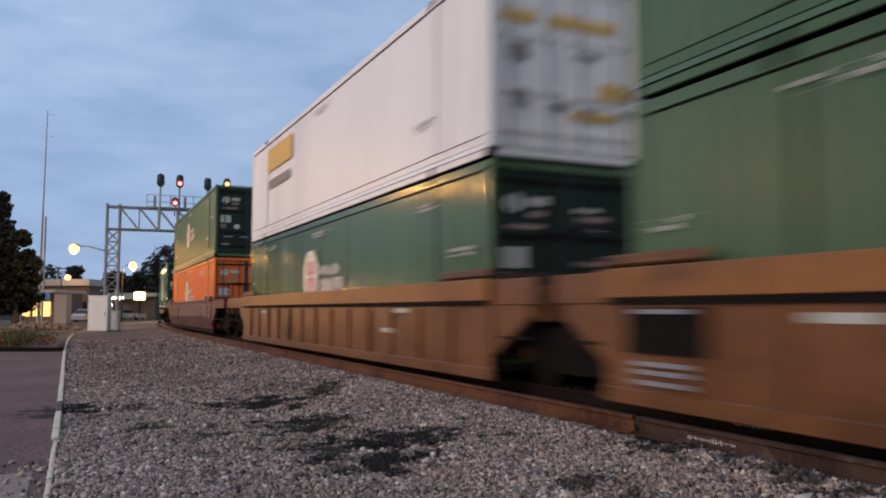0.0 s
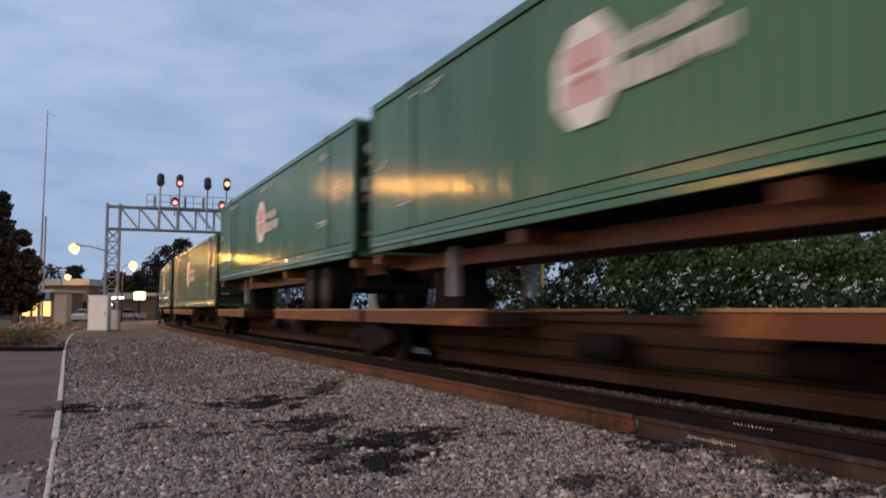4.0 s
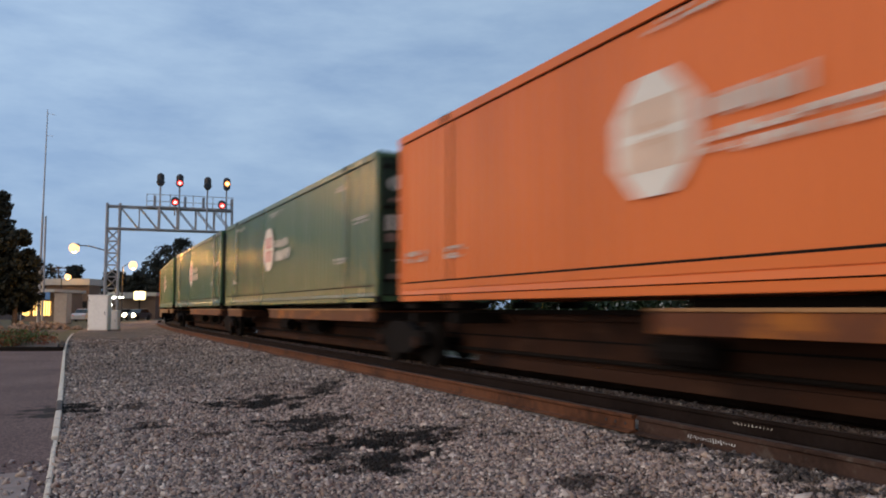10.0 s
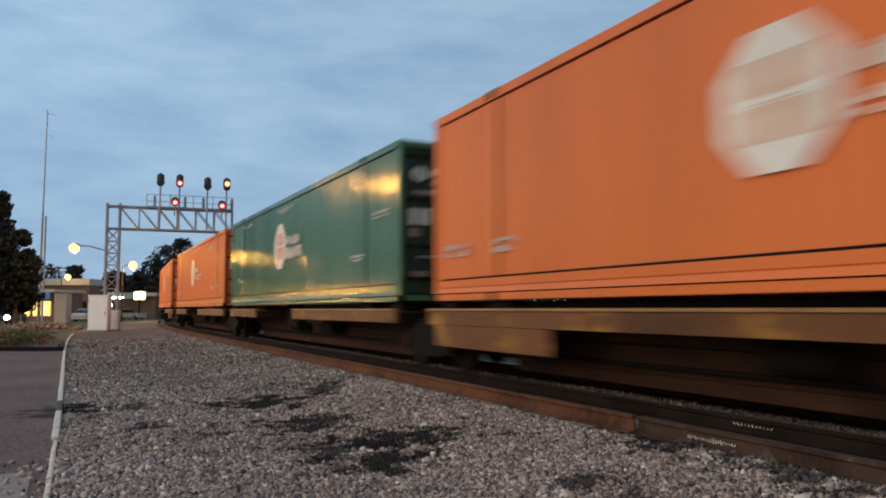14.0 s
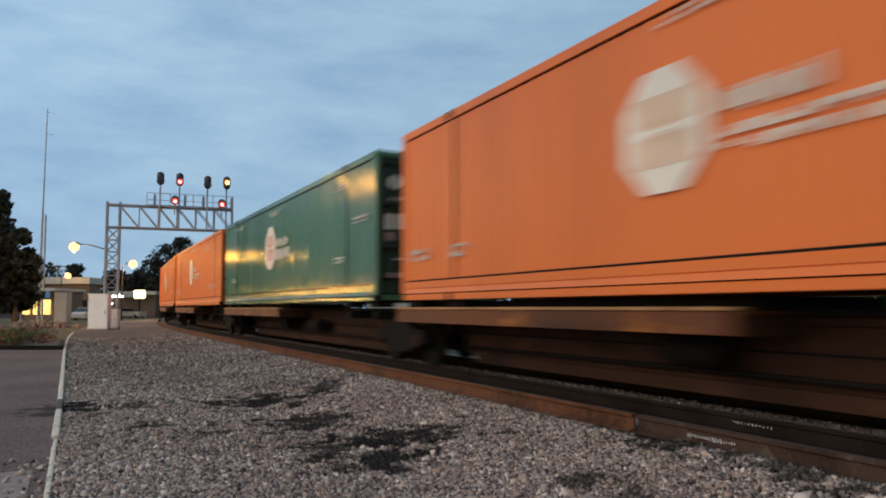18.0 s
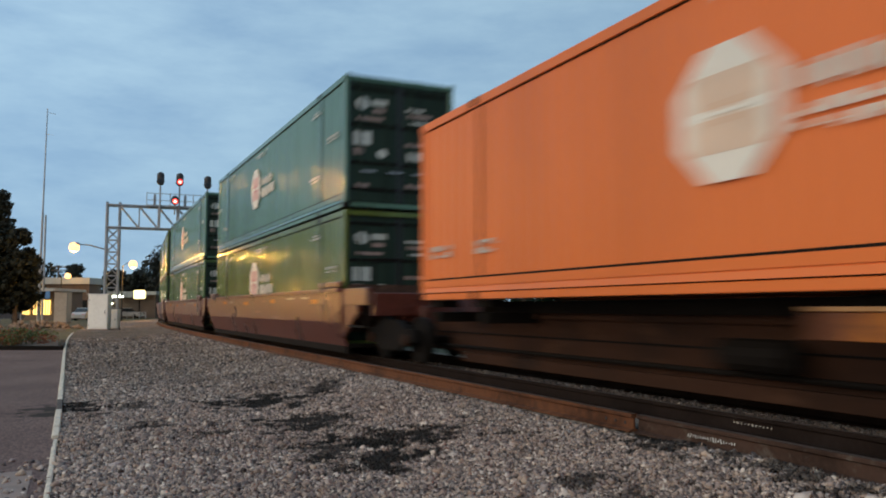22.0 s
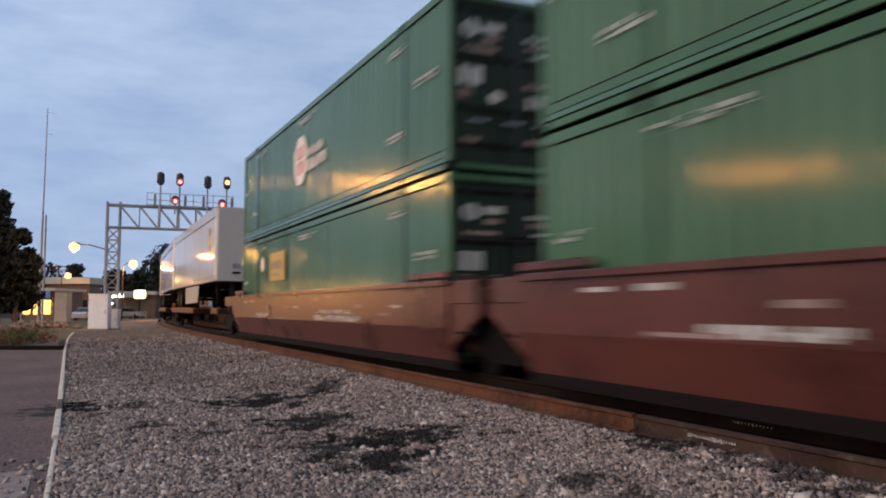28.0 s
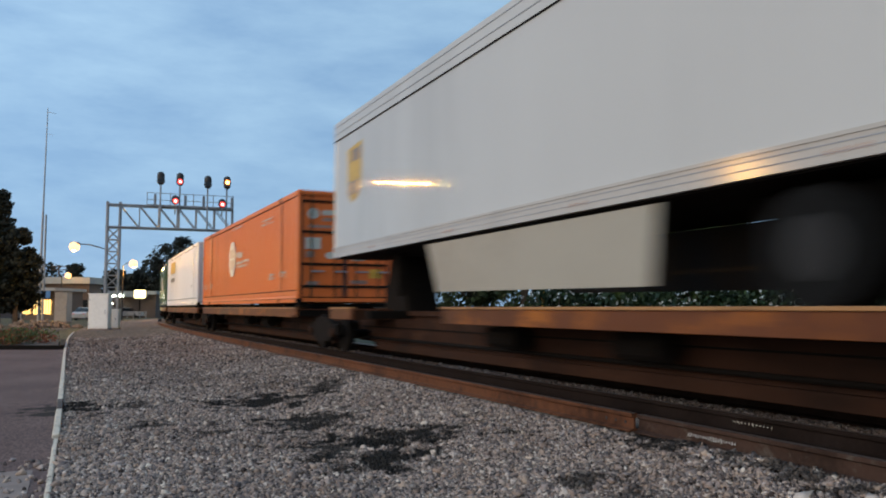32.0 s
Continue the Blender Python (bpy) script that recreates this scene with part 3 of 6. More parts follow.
def build_kerb():
    """White-painted kerb stones along the lot's edge, worn and partly buried."""
    kerb = thing("kerb", "white-painted worn kerb along the gravel's edge", "kerb", kind="structure")
    rng = random.Random(11)
    s = -3.5
    while s < 44:
        length = rng.uniform(0.55, 1.3)
        a, b = beside(s + 0.012, 6.65, 0), beside(s + length - 0.012, 6.65, 0)
        mid = (a + b) / 2
        half = (b - a).length / 2
        low, wide = (0.05, 0.040) if s > 1.6 else (0.012, 0.024)
        bm = boxes((-half, half, -wide, wide, 0.0, low + rng.uniform(0, 0.02)), bevel=0.012)
        part("kerb_stone", bm, M_TARRED if s - 0.1 < 4.75 < s + length + 0.1 else M_KERB, kerb, at=pose(mid.x, mid.y, 0.02, rng.uniform(-3, 3), 0, math.degrees(bearing(s)) + 90 + rng.uniform(-0.6, 0.6)))
        s += length


# ---- the train ----
LEN = 16.15
CONT_H = 2.93


def corrugated(length, h, y, face, pitch=0.29, deep=0.022, x0=None):
    """A wall with shallow upright ribs; face -1 looks to -y."""
    bm = bmesh.new()
    x = -length / 2 if x0 is None else x0
    end = x + length
    cols = []
    while x < end - 0.01:
        for dx, d in ((0, 0), (pitch * 0.36, 0), (pitch * 0.5, 1), (pitch * 0.86, 1)):
            if x + dx < end:
                cols.append((x + dx, y - face * deep * d))
        x += pitch
    cols.append((end, y))
    lo = [bm.verts.new((a, b, 0)) for a, b in cols]
    hi = [bm.verts.new((a, b, h)) for a, b in cols]
    for i in range(len(cols) - 1):
        q = (lo[i], lo[i + 1], hi[i + 1], hi[i])
        bm.faces.new(q if face < 0 else q[::-1])
    return bm


def decal(bm, x0, x1, z0, z1, y):
    bm.faces.new([bm.verts.new(c) for c in ((x0, y, z0), (x1, y, z0), (x1, y, z1), (x0, y, z1))])
    return bm


def letters(x0, x1, z0, z1, y, seed):
    """Lettering as upright bars of letter size."""
    rng, bm, x = random.Random(seed), bmesh.new(), x0
    while x < x1 - 0.05:
        w = rng.uniform(0.09, 0.17)
        decal(bm, x, min(x1, x + w), z0 + rng.choice((0, 0, 0.04)), z1 - rng.choice((0, 0, 0.05)), y)
        x += w + rng.uniform(0.035, 0.06)
    return bm


def bar_block(x0, x1, z0, z1, y, rows):
    bm = bmesh.new()
    step = (z1 - z0) / rows
    for i in range(rows):
        decal(bm, x0 + (0.08 if i % 2 else 0), x1 - (0.12 if i % 2 else 0), z0 + i * step + step * 0.12, z0 + (i + 1) * step - step * 0.12, y)
    return bm


def disc(x, z, r, y, n=28):
    bm = bmesh.new()
    bm.faces.new([bm.verts.new((x + r * math.cos(math.tau * i / n), y, z + r * math.sin(math.tau * i / n))) for i in range(n)])
    return bm


def octagon(x, z, r, y):
    """A badge with eight sides, two of them upright."""
    bm = bmesh.new()
    bm.faces.new([bm.verts.new((x + r * math.cos(math.tau * (i + 0.5) / 8), y, z + r * math.sin(math.tau * (i + 0.5) / 8))) for i in range(8)])
    return bm


def end_mark(x, y0, y1, z0, z1, sides=4):
    """A label on a door, square or many-sided."""
    bm = bmesh.new()
    if sides == 4:
        pts = ((y0, z0), (y1, z0), (y1, z1), (y0, z1))
    else:
        cy, cz, ry, rz = (y0 + y1) / 2, (z0 + z1) / 2, (y1 - y0) / 2, (z1 - z0) / 2
        pts = [(cy + ry * math.cos(math.tau * (i + 0.5) / sides), cz + rz * math.sin(math.tau * (i + 0.5) / sides)) for i in range(sides)]
    bm.faces.new([bm.verts.new((x, y, z)) for y, z in pts])
    return bm


# labels on the two door leaves: from the hinge edge, width, height over the sill, tall, sides, paint
DOOR_LABELS = (
    ((0.16, 0.34, 2.18, 0.30, 8, "white"), (0.56, 0.36, 2.30, 0.13, 4, "white"), (0.58, 0.28, 2.14, 0.09, 4, "pale"), (0.20, 0.62, 1.96, 0.07, 4, "pale"),
     (0.12, 0.42, 1.40, 0.30, 4, "white"), (0.14, 0.22, 1.18, 0.16, 4, "pale"), (0.66, 0.26, 1.14, 0.20, 8, "white"), (0.18, 0.30, 0.46, 0.10, 4, "pale")),
    ((0.14, 0.44, 2.24, 0.07, 4, "white"), (0.18, 0.56, 2.10, 0.09, 4, "pale"), (0.24, 0.42, 1.96, 0.06, 4, "white"), (0.12, 0.56, 1.44, 0.08, 4, "pale"),
     (0.16, 0.36, 1.12, 0.20, 4, "white"), (0.66, 0.36, 0.66, 0.24, 4, "yellow"), (0.14, 0.46, 0.50, 0.10, 4, "pale")))


def make_container(name, label, material, logo="round", cross=None, plain_side=False, length=LEN):
    """A 53-foot box, doors at its leading end, marks on its side."""
    c = thing(name, label, "container", group="containers on the train")
    hl, w = length / 2, 1.295
    s = -w - 0.004
    for face, y in ((-1, -w + 0.03), (1, w - 0.03)):
        def out(near, far):
            return min(y + face * near, y + face * far), max(y + face * near, y + face * far)
        ends = (-hl + 0.12, hl - 0.12)
        wall = corrugated(length - 0.30, CONT_H - 0.49, y, face, deep=0.006 if plain_side else 0.016)
        part("side_wall", wall, material, c, at=pose(0, 0, 0.335))
        for z0, z1 in ((0.312, 0.340), (CONT_H - 0.152, CONT_H - 0.140)):
            part("seam", boxes((*ends, *out(-0.03, 0.005), z0, z1)), M_DARK, c)
        rail = part("bottom_rail", boxes((*ends, *out(0, 0.026), 0.205, 0.311)), material, c)
        part("rail_groove", boxes((*ends, *out(0, 0.010), 0.188, 0.2045)), material, rail)
        # a flange that leans outwards and catches the sky
        slope = bmesh.new()
        pts = [(y, 0.187), (y + face * 0.024, 0.187), (y + face * 0.048, 0.118), (y, 0.118)]
        rows = [[slope.verts.new((x, a, z)) for a, z in pts] for x in ends]
        for i in range(4):
            slope.faces.new((rows[0][i], rows[0][(i + 1) % 4], rows[1][(i + 1) % 4], rows[1][i]))
        slope.faces.new(rows[0]), slope.faces.new(rows[1][::-1])
        bmesh.ops.recalc_face_normals(slope, faces=slope.faces)
        part("rail_flange", slope, material, rail)
        part("rail_groove", boxes((*ends, *out(0, 0.020), 0.104, 0.1175)), M_DARK if logo != "yellow" else material, rail)
        part("rail_lip", boxes((*ends, *out(0, 0.038), 0.004, 0.1035), bevel=0.01), material, rail)
        part("top_rail", boxes((*ends, *out(0, 0.028), CONT_H - 0.139, CONT_H - 0.01), bevel=0.006), material, c)
        for x in (-hl + 0.075, hl - 0.075):
            part("corner_post", boxes((x - 0.075, x + 0.075, y - 0.06 if face > 0 else y - 0.03, y + 0.03 if face > 0 else y + 0.06, 0.12, CONT_H - 0.12), bevel=0.012), material, c)
            for z in (0.0, CONT_H - 0.118):
                part("corner_casting", boxes((x - 0.085, x + 0.085, *out(-0.10, 0.036), z, z + 0.116), bevel=0.012), material if z else M_DARK, c)
    # lift posts 20 feet about the middle
    for x in (-6.1, 6.1):
        part("lift_post", boxes((x - 0.13, x + 0.13, -w + 0.014, -w + 0.03, 0.345, CONT_H - 0.165)), material, c)
        if logo != "yellow":
            part("post_joint", boxes((x - 0.142, x - 0.133, -w + 0.018, -w + 0.03, 0.345, CONT_H - 0.165), (x + 0.133, x + 0.142, -w + 0.018, -w + 0.03, 0.345, CONT_H - 0.165)), M_DARK, c)
        for z in (0.0, CONT_H - 0.12):
            part("corner_casting", boxes((x - 0.09, x + 0.09, -w - 0.010, -w + 0.16, z, z + 0.12), bevel=0.01), M_DARK, c)
    part("roof", boxes((-hl + 0.05, hl - 0.05, -w + 0.02, w - 0.02, CONT_H - 0.05, CONT_H - 0.004)), material, c)
    part("floor_frame", boxes((-hl + 0.05, hl - 0.05, -w + 0.05, w - 0.05, 0.05, 0.16)), M_DARK, c)
    part("front_wall", boxes((-hl + 0.01, -hl + 0.05, -w + 0.08, w - 0.08, 0.05, CONT_H - 0.05)), material, c)
    paints = {"white": M_STENCIL, "pale": M_PALEMARK, "yellow": M_YELLOW}
    for k, side in enumerate((-1, 1)):
        y0, y1 = (-w + 0.09, -0.012) if side < 0 else (0.012, w - 0.09)
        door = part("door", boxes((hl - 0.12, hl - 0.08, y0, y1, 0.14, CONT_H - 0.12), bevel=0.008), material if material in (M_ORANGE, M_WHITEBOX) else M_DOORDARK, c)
        if logo != "yellow":
            part("gasket", boxes((hl - 0.078, hl - 0.070, y0, y0 + 0.05, 0.16, CONT_H - 0.14), (hl - 0.078, hl - 0.070, y1 - 0.05, y1, 0.16, CONT_H - 0.14)), M_BLACK, door)
        for z in (0.40, 0.98, 1.82, 2.62):
            part("door_bar", boxes((hl - 0.078, hl - 0.045, y0 + 0.06, y1 - 0.06, z, z + 0.06)), M_DARK if logo != "yellow" else material, door)
        for y in (y0 + 0.28, y1 - 0.28):
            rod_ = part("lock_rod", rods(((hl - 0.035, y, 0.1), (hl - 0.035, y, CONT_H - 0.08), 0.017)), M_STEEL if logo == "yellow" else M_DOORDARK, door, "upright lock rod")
            part("rod_handle", boxes((hl - 0.034, hl - 0.014, y, y + 0.34, 0.80, 0.84)), M_STEEL, rod_)
        if logo != "yellow":
            for a, wd, z, tall, sides, col in DOOR_LABELS[k]:
                part("door_label", end_mark(hl - 0.0695, y0 + a, y0 + a + wd, z, z + tall, sides), paints[col], door, col + " door label")
    part("door_header", boxes((hl - 0.12, hl - 0.02, -w + 0.09, w - 0.09, CONT_H - 0.115, CONT_H - 0.052)), material, c)
    part("door_sill", boxes((hl - 0.12, hl - 0.02, -w + 0.09, w - 0.09, 0.03, 0.13)), material, c)
    if logo == "yellow":
        for y0, z0, y1, z1 in ((-1.08, 2.02, -0.50, 2.20), (-0.30, 2.04, 0.95, 2.20), (0.62, 1.00, 1.12, 1.26), (0.1, 0.66, 0.95, 0.78)):
            part("door_stripe", end_mark(hl - 0.043, y0, y1, z0, z1), M_YELLOW, c, "yellow door stripe")
        for y0, z0, y1, z1 in ((-0.98, 1.46, -0.62, 1.72), (-0.95, 0.90, -0.66, 1.02), (0.2, 1.60, 0.62, 1.68), (-0.30, 0.80, 0.10, 0.88)):
            part("door_label", end_mark(hl - 0.043, y0, y1, z0, z1), M_SIGNTEXT, c, "grey door lettering")
    if logo == "round":
        cx, cz = hl - (9.2 if cross else 8.85 if material is M_DEEP else 9.1), 1.61
        badge = part("badge", octagon(cx, cz, 0.67, s), M_DECAL, c, "large white eight-sided badge")
        cm = cross or M_FADEDRED
        for sx in (-1, 1):
            for z0, z1, wide in ((0.045, 0.36, 0.42), (-0.36, -0.045, 0.42)):
                x0, x1 = sorted((cx + sx * 0.03, cx + sx * wide))
                part("badge_bar", decal(bmesh.new(), x0, x1, cz + z0, cz + z1, s - 0.003), cm, badge)
        part("badge_core", decal(bmesh.new(), cx - 0.12, cx + 0.12, cz - 0.11, cz + 0.11, s - 0.005), M_PINK if not cross else cross, badge)
        part("badge_core", decal(bmesh.new(), cx - 0.36, cx + 0.36, cz - 0.018, cz + 0.018, s - 0.007), M_DECAL, badge)
        rows = ((8.42, 7.3, 1.58, 1.82), (8.42, 6.2, 1.38, 1.48), (8.42, 6.35, 1.24, 1.34)) if cross else ((8.30, 6.85, 1.59, 1.83), (8.30, 6.62, 1.23, 1.52))
        for k, (x0, x1, z0, z1) in enumerate(rows):
            part("lettering", letters(hl - x0, hl - x1, z0, z1, s, k + 3), M_LETTER, c, "white lettering drawn as bars", kind="stuff")
    elif logo == "yellow":
        part("sign_panel", decal(bmesh.new(), hl - 14.0, hl - 11.1, 1.92, 2.58, s), M_YELLOW, c, "yellow sign panel")
        part("lettering", bar_block(hl - 13.8, hl - 11.3, 1.36, 1.68, s, 1), M_SIGNTEXT, c, "grey lettering drawn as bars")
    elif logo == "diner":
        plate = part("sign_panel", decal(bmesh.new(), hl - 12.1, hl - 10.35, 1.58, 2.38, s), M_SIGNBOARD, c, "yellow sign panel with faint grey lettering")
        part("sign_lettering", letters(hl - 11.9, hl - 10.75, 1.90, 2.16, s - 0.003, 12), M_SIGNTEXT, plate, kind="stuff")
        part("sign_lettering", letters(hl - 11.9, hl - 11.2, 1.70, 1.80, s - 0.003, 14), M_SIGNTEXT, plate, kind="stuff")
        part("lettering", disc(hl - 13.1, 2.12, 0.22, s), M_DECAL, c, "white round mark")
    marks = ((15.75, 14.95, 0.66, 0.85), (14.1, 13.45, 0.65, 0.84), (9.2, 7.4, 2.64, 2.74), (4.3, 2.7, 2.34, 2.52), (3.35, 2.6, 0.68, 0.86), (1.9, 1.2, 0.69, 0.87)) if cross else (
        (14.05, 12.75, 2.52, 2.64), (9.2, 7.45, 2.52, 2.64), (2.7, 1.7, 2.42, 2.54), (15.95, 15.2, 1.58, 1.70), (14.85, 14.1, 0.76, 0.90), (2.7, 1.9, 0.84, 0.98), (1.3, 0.5, 1.60, 1.74))
    for k, (x0, x1, z0, z1) in enumerate(marks if logo != "yellow" else marks[1:2] + marks[5:6]):
        half = (z0 + z1) / 2
        for a, b in ((z0, half - 0.012), (half + 0.012, z1)):
            part("marking", letters(hl - x0, hl - x1, a, b, s, x0 + b), M_STENCIL, c, "white stencilled marking", kind="stuff")
    return c


FLIPPED = "nose forward"


def make_trailer(label, sign=M_YELLOW, chassis=False, skirted=True):
    """A road trailer with its tail at +x; its origin lies on the deck below its middle."""
    tr = thing("semi_trailer", label, "trailer", group="trailers on the train")
    short = "unskirted" in label
    hl, w, z0, z1 = 7.66 if short else 8.08, 1.295, 1.10, 4.13
    if not chassis:
        mat = M_TRAILER
        for face in (-1, 1):
            y = face * w
            part("side_wall", boxes((-hl + 0.1, hl - 0.1, min(y, y - face * 0.04), max(y, y - face * 0.04), z0 + 0.25, z1 - 0.42)), mat, tr)
            part("bottom_rail", boxes((-hl + 0.05, hl - 0.05, min(y - face * 0.05, y + face * 0.016), max(y - face * 0.05, y + face * 0.016), z0 + 0.02, z0 + 0.245), (-hl + 0.05, hl - 0.05, min(y, y + face * 0.026), max(y, y + face * 0.026), z0 + 0.21, z0 + 0.245)), M_RAILTRIM, tr, "pale aluminium bottom rail")
            part("top_rail", boxes((-hl + 0.05, hl - 0.05, min(y - face * 0.05, y + face * 0.012), max(y - face * 0.05, y + face * 0.012), z1 - 0.415, z1 - 0.04)), mat, tr)
            part("trim_strip", boxes((-hl + 0.05, hl - 0.05, min(y, y + face * 0.024), max(y, y + face * 0.024), z1 - 0.432, z1 - 0.416)), M_DARK, tr)
            for z in (z0 + 0.09, z0 + 0.16, z1 - 0.28, z1 - 0.12):
                part("rail_groove", boxes((-hl + 0.06, hl - 0.06, min(y, y + face * 0.019), max(y, y + face * 0.019), z, z + 0.010)), M_STEEL, tr)
            part("corner_post", boxes((hl - 0.1, hl, min(y - face * 0.1, y), max(y - face * 0.1, y), z0, z1 - 0.02), bevel=0.015), M_RAILTRIM, tr)
            part("corner_post", boxes((-hl, -hl + 0.26, min(y - face * 0.2, y + face * 0.006), max(y - face * 0.2, y + face * 0.006), z0, z1 - 0.02), bevel=0.07), M_POST, tr, "cream rounded corner post")
        part("roof", boxes((-hl, hl, -w + 0.01, w - 0.01, z1 - 0.05, z1)), mat, tr)
        part("floor", boxes((-hl + 0.02, hl - 0.02, -w + 0.06, w - 0.06, z0, z0 + 0.14)), M_DARK, tr)
        for y, z, d, h, m in ((0.75, 1.62, 0.22, 0.24, M_BLACK), (-0.45, 1.75, 0.16, 0.10, M_STEEL), (-0.45, 1.45, 0.16, 0.05, M_DARK), (0.05, 3.72, 0.18, 0.08, M_DARK), (0.1, 2.45, 0.12, 0.04, M_STEEL)):
            part("nose_fitting", boxes((-hl - 0.02, -hl + 0.006, y - d, y + d, z - h, z + h), bevel=0.008), m, tr, "dark air and light connector")
        part("nose_wall", boxes((-hl + 0.005, -hl + 0.06, -w + 0.09, w - 0.09, z0 + 0.02, z1 - 0.04)), M_SHADEDENDS, tr)
        for y0, y1 in ((-w + 0.11, -0.01), (0.01, w - 0.11)):
            door = part("door", boxes((hl - 0.05, hl - 0.012, y0, y1, z0 + 0.26, z1 - 0.24), bevel=0.006), M_SHADEDENDS, tr)
            part("lock_rod", rods(((hl, (y0 + y1) / 2, z0 + 0.2), (hl, (y0 + y1) / 2, z1 - 0.2), 0.016)), M_SHADEDENDS, door)
        part("sill_beam", boxes((hl - 0.06, hl + 0.01, -w + 0.02, w - 0.02, z0 + 0.0, z0 + 0.24)), M_RAILTRIM, tr)
        part("header_beam", boxes((hl - 0.06, hl + 0.006, -w + 0.1, w - 0.1, z1 - 0.23, z1 - 0.02)), M_STEEL, tr)
        part("rear_sign", boxes((hl - 0.008, hl + 0.002, 0.65, 1.05, 1.62, 1.92)), M_YELLOW, tr, "small yellow plate on the tail")
        for x in (-5.5, -2.0, 1.5, 5.0):
            part("marker_light", boxes((x - 0.03, x + 0.03, -w - 0.035, -w - 0.015, z0 + 0.08, z0 + 0.12)), M_AMBERGLASS, tr)
        if sign:
            y = -w - 0.006
            cx, cz, k = -hl + (2.3 if short else 1.45), 2.72 if short else 2.86, 0.92
            shield = part("side_sign", prism([(cx - 0.5 * k, cz + 0.55 * k), (cx + 0.5 * k, cz + 0.62 * k), (cx + 0.5 * k, cz - 0.2 * k), (cx + 0.3 * k, cz - 0.6 * k), (cx - 0.1 * k, cz - 0.72 * k), (cx - 0.45 * k, cz - 0.5 * k)], y, y + 0.004), M_SIGNBOARD, tr, "gold side sign with dark marks")
            part("sign_mark", decal(bmesh.new(), cx - 0.2 * k, cx + 0.42 * k, cz + 0.22 * k, cz + 0.5 * k, y - 0.003), M_CARDARK, shield)
            part("sign_mark", decal(bmesh.new(), cx - 0.35 * k, cx + 0.3 * k, cz - 0.52 * k, cz - 0.22 * k, y - 0.003), M_CARDARK, shield)
        if skirted:
            tail_gap = 5.85 if FLIPPED in label else 5.3
            skirt = prism([(hl - 11.0, 1.06), (hl - tail_gap, 1.06), (hl - tail_gap - 0.1, 0.24), (hl - 10.6, 0.28)], -w + 0.03, -w + 0.055)
            part("side_skirt", skirt, M_SKIRT, tr, "cream side skirt")
            # far skirt, longer and black, for the dark below the trailer
            part("side_skirt", prism([(hl - 11.0, 1.095), (hl - 0.7, 1.095), (hl - 0.7, 0.2), (hl - 10.6, 0.28)], w - 0.055, w - 0.03), M_BLACK, tr, "far side skirt, blackened for shade")
    else:
        for y in (-0.5, 0.5):
            part("frame_beam", boxes((-hl + 0.1, hl - 0.1, y - 0.07, y + 0.07, z0 - 0.32, z0 - 0.06)), M_DECK, tr)
        for x in (-hl + 0.2, -2.5, 2.0, hl - 0.2):
            part("bolster", boxes((x - 0.12, x + 0.12, -1.22, 1.22, z0 - 0.2, z0 - 0.02)), M_DECK, tr)
    # running gear near the tail, legs near the nose
    for x in (hl - 2.2, hl - 3.5):
        for y in (-1.1, -0.78, 0.78, 1.1):
            wheel = part("wheel", rods(((x, y - 0.13, 0.5), (x, y + 0.13, 0.5), 0.5), n=20), M_TYRE, tr)
            part("rim", rods(((x, y - 0.135, 0.5), (x, y + 0.135, 0.5), 0.27), n=14), M_RIM, wheel, "pale wheel rim")
        part("axle", rods(((x, -1.05, 0.5), (x, 1.05, 0.5), 0.07)), M_DARK, tr)
    part("underframe", boxes((hl - 4.6, hl - 1.2, -0.62, 0.62, 0.62, 1.06), bevel=0.02), M_DARK, tr)
    part("bogie_frame", boxes((hl - 4.4, hl - 1.4, -0.55, -0.4, 0.72, 1.08), (hl - 4.4, hl - 1.4, 0.4, 0.55, 0.72, 1.08)), M_DARK, tr)
    part("bumper", boxes((hl - 0.12, hl - 0.02, -1.15, 1.15, 0.46, 0.56)), M_WELLRED if not chassis else M_DARK, tr, "dark red underride bar")
    for y in (-0.5, 0.5):
        part("bumper_strut", boxes((hl - 0.12, hl - 0.04, y - 0.05, y + 0.05, 0.56, 1.1)), M_DARK, tr)
    if not chassis and FLIPPED in label:
        for o in tr.children_recursive:
            o.data.transform(Matrix.Translation((0.42 if short else 0.0, 0, 0)) @ Matrix.Diagonal((-1, 1, 1, 1)))
            o.data.flip_normals()
    for y in (-0.75, 0.75):
        x = hl - 2.75 if FLIPPED in label else -hl + 2.6
        part("landing_leg", boxes((x, x + 0.15, y - 0.07, y + 0.07, 0.25, 1.08)), M_DARK if not chassis else M_STEEL, tr)
    return tr


